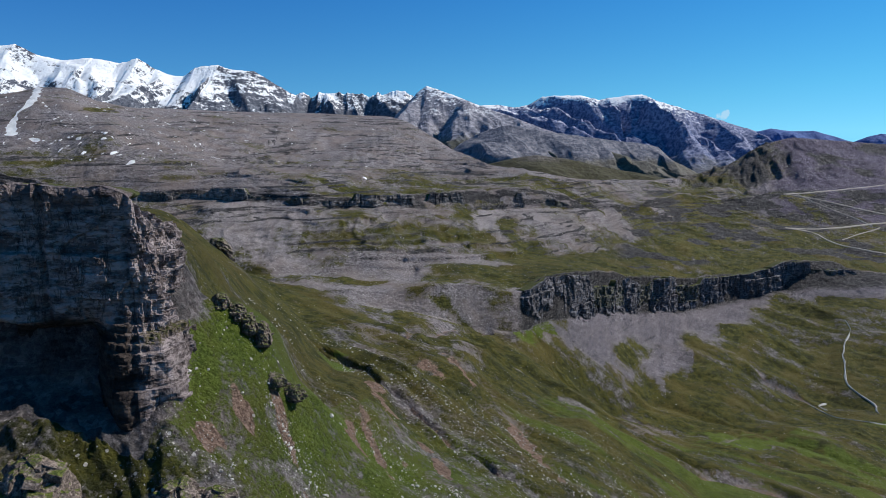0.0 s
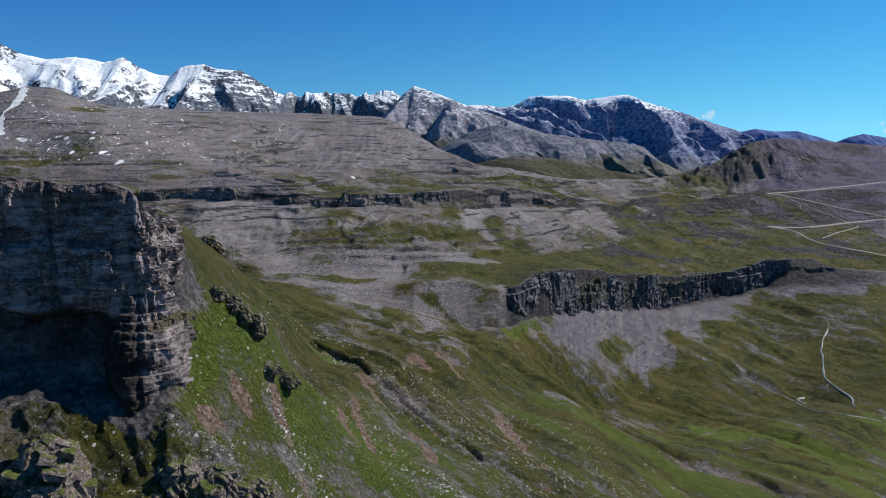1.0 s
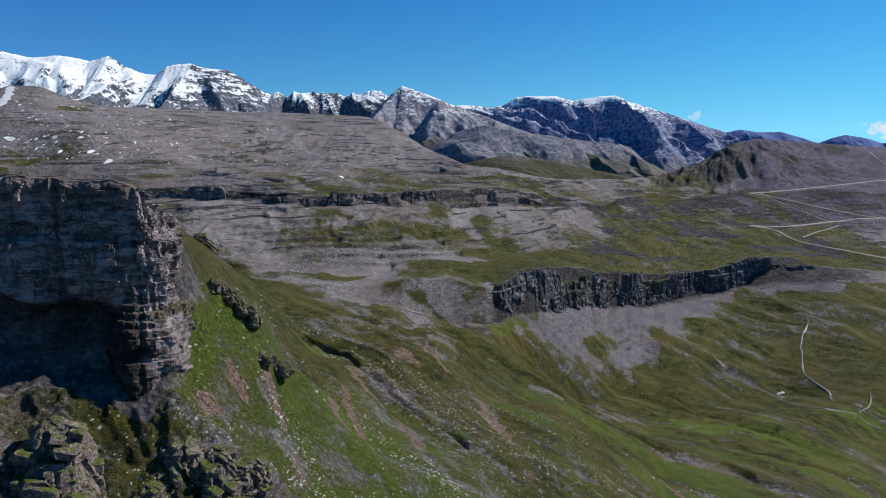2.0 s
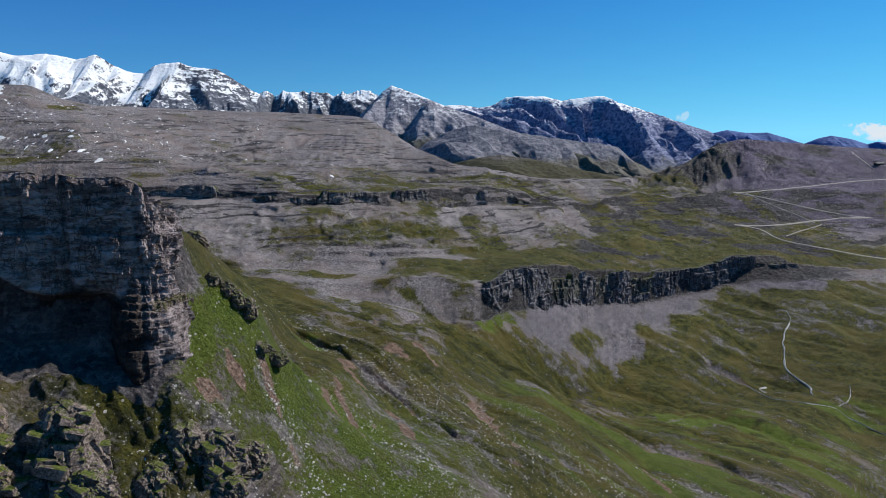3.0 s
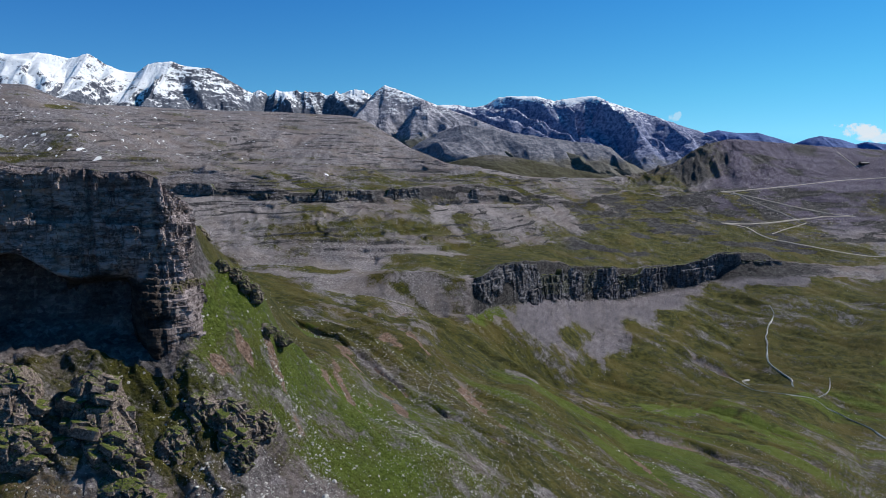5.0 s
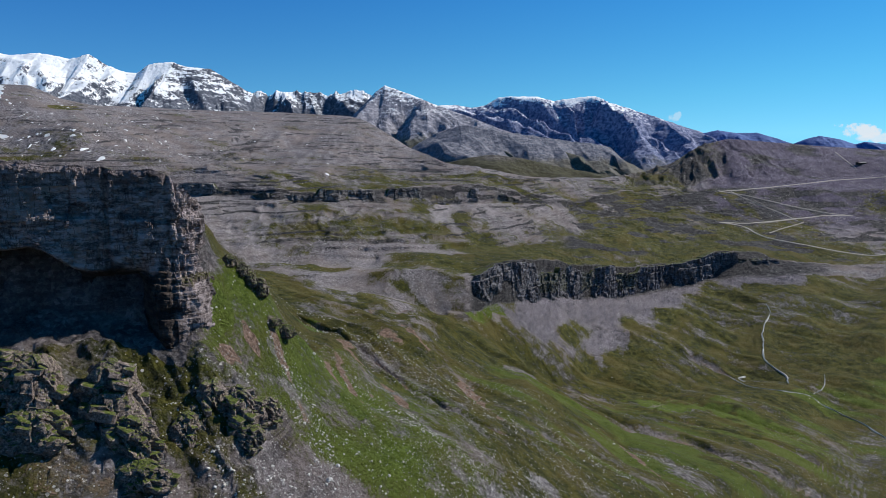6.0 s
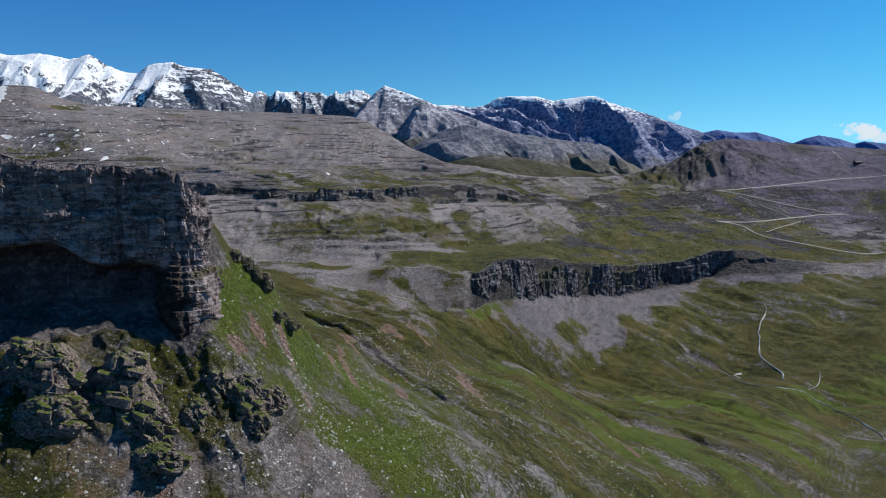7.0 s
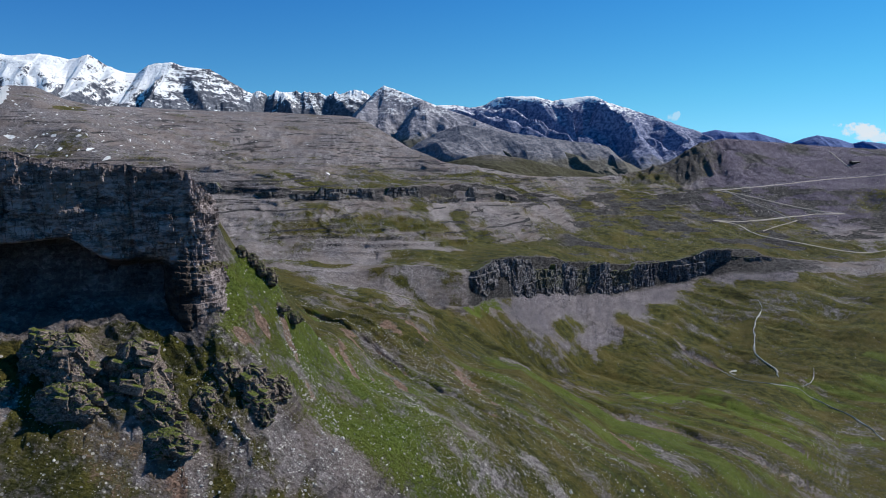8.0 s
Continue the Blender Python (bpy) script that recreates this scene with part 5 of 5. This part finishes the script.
def block_shape(seed):
    """An angular block of bedded rock with broken corners."""
    rng = random.Random(seed)
    bm = bmesh.new()
    bmesh.ops.create_cube(bm, size=2.0)
    for v in bm.verts:
        v.co = Vector(c * rng.uniform(0.62, 1.12) for c in v.co)
    bmesh.ops.bevel(bm, geom=list(bm.edges), offset=0.16, segments=1, affect="EDGES")
    for v in bm.verts:
        v.co += Vector(rng.uniform(-0.07, 0.07) for _ in range(3))
    me = bpy.data.meshes.new("rock_block")
    bm.to_mesh(me)
    bm.free()
    me.materials.append(OUTCROP_MAT)
    return me


BLOCKS = [block_shape(700 + i) for i in range(12)]


def outcrop(x, y, z, sx, sy, sz, turn, seed, label, blocks=0):
    """A mass of bedded rock with loosened blocks standing out of its sides."""
    rock = new("rock_outcrop")
    rock.matrix_world = pose(x, y, z)
    qx, qy, qz = rock_body(0, 0, -0.12 * sz, 1.15 * sx, 1.15 * sy, sz, turn, seed)
    me = sheet_mesh("rock_mass", qx, qy, qz, True, None, False)
    me.materials.append(OUTCROP_MAT)
    new("rock_mass", me).parent = rock
    rng = np.random.default_rng(seed)
    size = (sx + sy + sz) / 3
    sides = np.argwhere((qz > -0.55 * sz) & (qz < 0.80 * sz) & (qy < 0.35 * sy))
    for i, j in sides[rng.integers(0, len(sides), blocks)]:
        ob = new("rock_block", BLOCKS[rng.integers(0, len(BLOCKS))])
        half = size * rng.uniform(0.07, 0.23)
        ob.parent = rock
        ob.matrix_local = pose(qx[i, j] * 0.97, qy[i, j] * 0.97, qz[i, j], rng.uniform(-10, 10), 14 + rng.uniform(-10, 10), turn + rng.uniform(-25, 25)) @ Matrix.Diagonal((half * rng.uniform(0.9, 1.7), half * rng.uniform(0.8, 1.3), half * rng.uniform(0.5, 0.9), 1))
    return tagged(rock, label, "rock outcrop", "outcrops on the slope")


BROKEN = "broken brown rock outcrop with grassy ledges below the cliff"
CRAG = "small weathered crag on the crest of the grassy spur"
for i, (x, y, z, sx, sy, sz, turn, label) in enumerate((
        (-75, 87, 246, 4.6, 6.5, 9.5, 12, BROKEN), (-73, 81, 242, 6.0, 4.0, 5.0, -8, BROKEN), (-83, 92, 249, 4.5, 4.0, 6.5, 0, BROKEN),
        (-62, 91, 243, 5.4, 6.5, 10.0, 25, BROKEN), (-57, 85, 237, 6.5, 4.5, 6.5, -20, BROKEN), (-54, 80.5, 232.6, 6.5, 3.5, 3.4, -25, BROKEN),
        (-44, 99, 239, 4.6, 4.6, 6.5, -35, BROKEN), (-38, 99, 236, 4.6, 4.2, 7.0, -40, BROKEN), (-36, 95, 233, 5.0, 2.8, 3.6, -40, BROKEN),
        (-47, 92, 236, 3.0, 3.4, 4.2, -30, BROKEN), (-88, 83, 242, 3.0, 3.0, 4.0, 10, BROKEN), (-33, 103, 235, 3.5, 3.0, 3.5, -30, BROKEN),
        (-40.3, 140.5, 0, 1.7, 3.4, 2.9, 15, CRAG), (-42.8, 139.5, 0, 1.5, 3.0, 2.3, 20, CRAG), (-45.2, 139, 0, 1.5, 2.6, 2.0, 20, CRAG), (-48, 137.5, 0, 1.5, 2.4, 1.8, 20, CRAG),
        (-33.5, 137, 0, 2.0, 3.6, 1.8, 40, CRAG), (-36.5, 134, 0, 1.6, 3.0, 1.3, 40, CRAG), (-103, 298, 0, 5.0, 7.0, 7.0, 15, CRAG))):
    z = z or ground_at(x, y) + 0.25 * sz
    outcrop(x, y, z, sx, sy, sz, turn, 300 + 7 * i, label, (26 if sz > 6 else 16) if label == BROKEN else 7)


# ---- loose stones ----
def stone_field(name, places, material, label, flat=0.65, seed=1):
    """Many small angular stones in one mesh."""
    bm = bmesh.new()
    bmesh.ops.create_icosphere(bm, subdivisions=1, radius=1.0)
    base = np.array([v.co[:] for v in bm.verts])
    tris = np.array([[v.index for v in f.verts] for f in bm.faces])
    bm.free()
    rng = np.random.default_rng(seed)
    p = np.array(places)
    n, m = len(p), len(base)
    shape = base[None] * (1 + 0.28 * rng.standard_normal((n, m, 1)).clip(-1.5, 1.5))
    shape = shape * p[:, None, 3:4] * (rng.uniform(0.6, 1.3, (n, 1, 3)) * np.array([1, 1, flat]))
    a = rng.uniform(0, 6.28, (n, 1))
    qx = shape[..., 0] * np.cos(a) - shape[..., 1] * np.sin(a) + p[:, None, 0]
    qy = shape[..., 0] * np.sin(a) + shape[..., 1] * np.cos(a) + p[:, None, 1]
    co = np.stack([qx, qy, shape[..., 2] + p[:, None, 2]], -1).reshape(-1, 3)
    faces = (tris[None] + (np.arange(n) * m)[:, None, None]).reshape(-1, 3)
    me = bpy.data.meshes.new(name)
    me.vertices.add(len(co))
    me.vertices.foreach_set("co", co.astype(np.float32).ravel())
    me.loops.add(faces.size)
    me.loops.foreach_set("vertex_index", faces.ravel().astype(np.int32))
    me.polygons.add(len(faces))
    me.polygons.foreach_set("loop_start", np.arange(0, faces.size, 3, dtype=np.int32))
    me.update(calc_edges=True)
    me.materials.append(material)
    return tagged(new(name, me), label, "stones", kind="stuff")


def scatter(count, low, high, x0, x1, y0, y1, patches, seed, loose, power=3.0):
    rng = np.random.default_rng(seed)
    found = []
    while len(found) < count:
        x, y = rng.uniform(x0, x1, 4000), rng.uniform(y0, y1, 4000)
        along, across = 0.80 * x - 0.60 * y, 0.60 * x + 0.80 * y
        like = loose * smooth(0.25, 1.0, fractal(across, along * 0.18, 12, 4, seed)) + in_patches(x, y, patches, 0.6, 5)
        for i in np.nonzero(rng.random(4000) < like)[0]:
            size = low + (high - low) * rng.random() ** power
            found.append((x[i], y[i], ground_at(x[i], y[i]) + 0.15 * size, size))
            if len(found) == count:
                break
    return found


def scatter_talus(count, low, high, seed):
    rng = np.random.default_rng(seed)
    inside = np.argwhere((GS > 5.1) & (GS < 6.0) & (talus_cover(GX, GY, bearing_of(GX, GY), GS) > 0.5))
    pick = inside[rng.integers(0, len(inside), count)]
    sizes = low + (high - low) * rng.random(count) ** 4
    return [(GX[i, j] + rng.uniform(-1, 1), GY[i, j] + rng.uniform(-1, 1), GZ[i, j] + 0.1 * q, q) for (i, j), q in zip(pick, sizes)]


def boulder(x, y, half, seed):
    me = sheet_mesh("boulder", *rock_body(x, y, ground_at(x, y) + 0.25 * half, half, 0.8 * half, 0.75 * half, 37 * seed, 400 + seed, 16, 12), True, None, False)
    me.materials.append(STONE_MAT)
    return tagged(new("boulder", me), "pale angular limestone boulder lying on the grassy slope", "boulder", "boulders on the slope")


for i, (x, y, half) in enumerate(BOULDERS):
    boulder(x, y, half, i)
stone_field("loose_stones", scatter(11000, 0.06, 0.42, -95, 150, 66, 260, SCREE_NEAR, 11, 0.30, 6.0), STONE_MAT, "pale limestone stones strewn over the grassy slope", seed=3)
stone_field("talus_boulders", scatter_talus(9000, 0.12, 0.70, 12), TALUS_MAT, "grey purple boulders of the talus below the crag", seed=4)


# ---- the mountain hut on the hill ----
def box_mesh(bm, x0, x1, y0, y1, z0, z1):
    v = [bm.verts.new(c) for c in ((x0, y0, z0), (x1, y0, z0), (x1, y1, z0), (x0, y1, z0), (x0, y0, z1), (x1, y0, z1), (x1, y1, z1), (x0, y1, z1))]
    for f in ((3, 2, 1, 0), (4, 5, 6, 7), (0, 1, 5, 4), (1, 2, 6, 5), (2, 3, 7, 6), (3, 0, 4, 7)):
        bm.faces.new([v[i] for i in f])
    return bm


def mountain_hut(x, y, turn):
    z = min(ground_at(x + dx, y + dy) for dx in (-7, 7) for dy in (-4, 4))
    hut = new("mountain_hut")
    hut.matrix_world = pose(x, y, z, 0, 0, turn)
    tagged(hut, "low dark timber hut with a shallow roof on the hill", "hut")
    timber = plain("dark_timber", (0.035, 0.028, 0.024), (0.075, 0.060, 0.050), 2.0)
    stone = plain("hut_stone", (0.07, 0.066, 0.062), (0.13, 0.12, 0.11), 1.5)
    metal = plain("dark_sheet_roof", (0.05, 0.052, 0.058), (0.09, 0.092, 0.10), 1.0, 0.6)
    glass = plain("dark_glass", (0.02, 0.022, 0.026), (0.03, 0.032, 0.036), 1.0, 0.1)
    part("foundation", box_mesh(bmesh.new(), -8.3, 8.3, -4.3, 4.3, 0, 1.6), stone, hut)
    part("wall", box_mesh(bmesh.new(), -8, 8, -4, 4, 1.6, 4.6), timber, hut)
    roof = bmesh.new()
    ring = [(-8.9, -5.0, 4.5), (-8.9, 0, 6.2), (-8.9, 5.0, 4.5), (-8.9, 5.0, 4.8), (-8.9, 0, 6.5), (-8.9, -5.0, 4.8)]
    one = [roof.verts.new(c) for c in ring]
    two = [roof.verts.new((-c[0], c[1], c[2])) for c in ring]
    roof.faces.new(one), roof.faces.new(two[::-1])
    for i in range(6):
        roof.faces.new((one[i], two[i], two[(i + 1) % 6], one[(i + 1) % 6]))
    part("roof", roof, metal, hut)
    for wx in (-5.6, -2.8, 2.8, 5.6):
        part("window", box_mesh(bmesh.new(), wx - 0.6, wx + 0.6, -4.06, -3.98, 2.7, 3.9), glass, hut)
    part("door", box_mesh(bmesh.new(), -0.5, 0.5, -4.08, -3.98, 1.6, 3.7), stone, hut)


mountain_hut(846, 1122, 12)
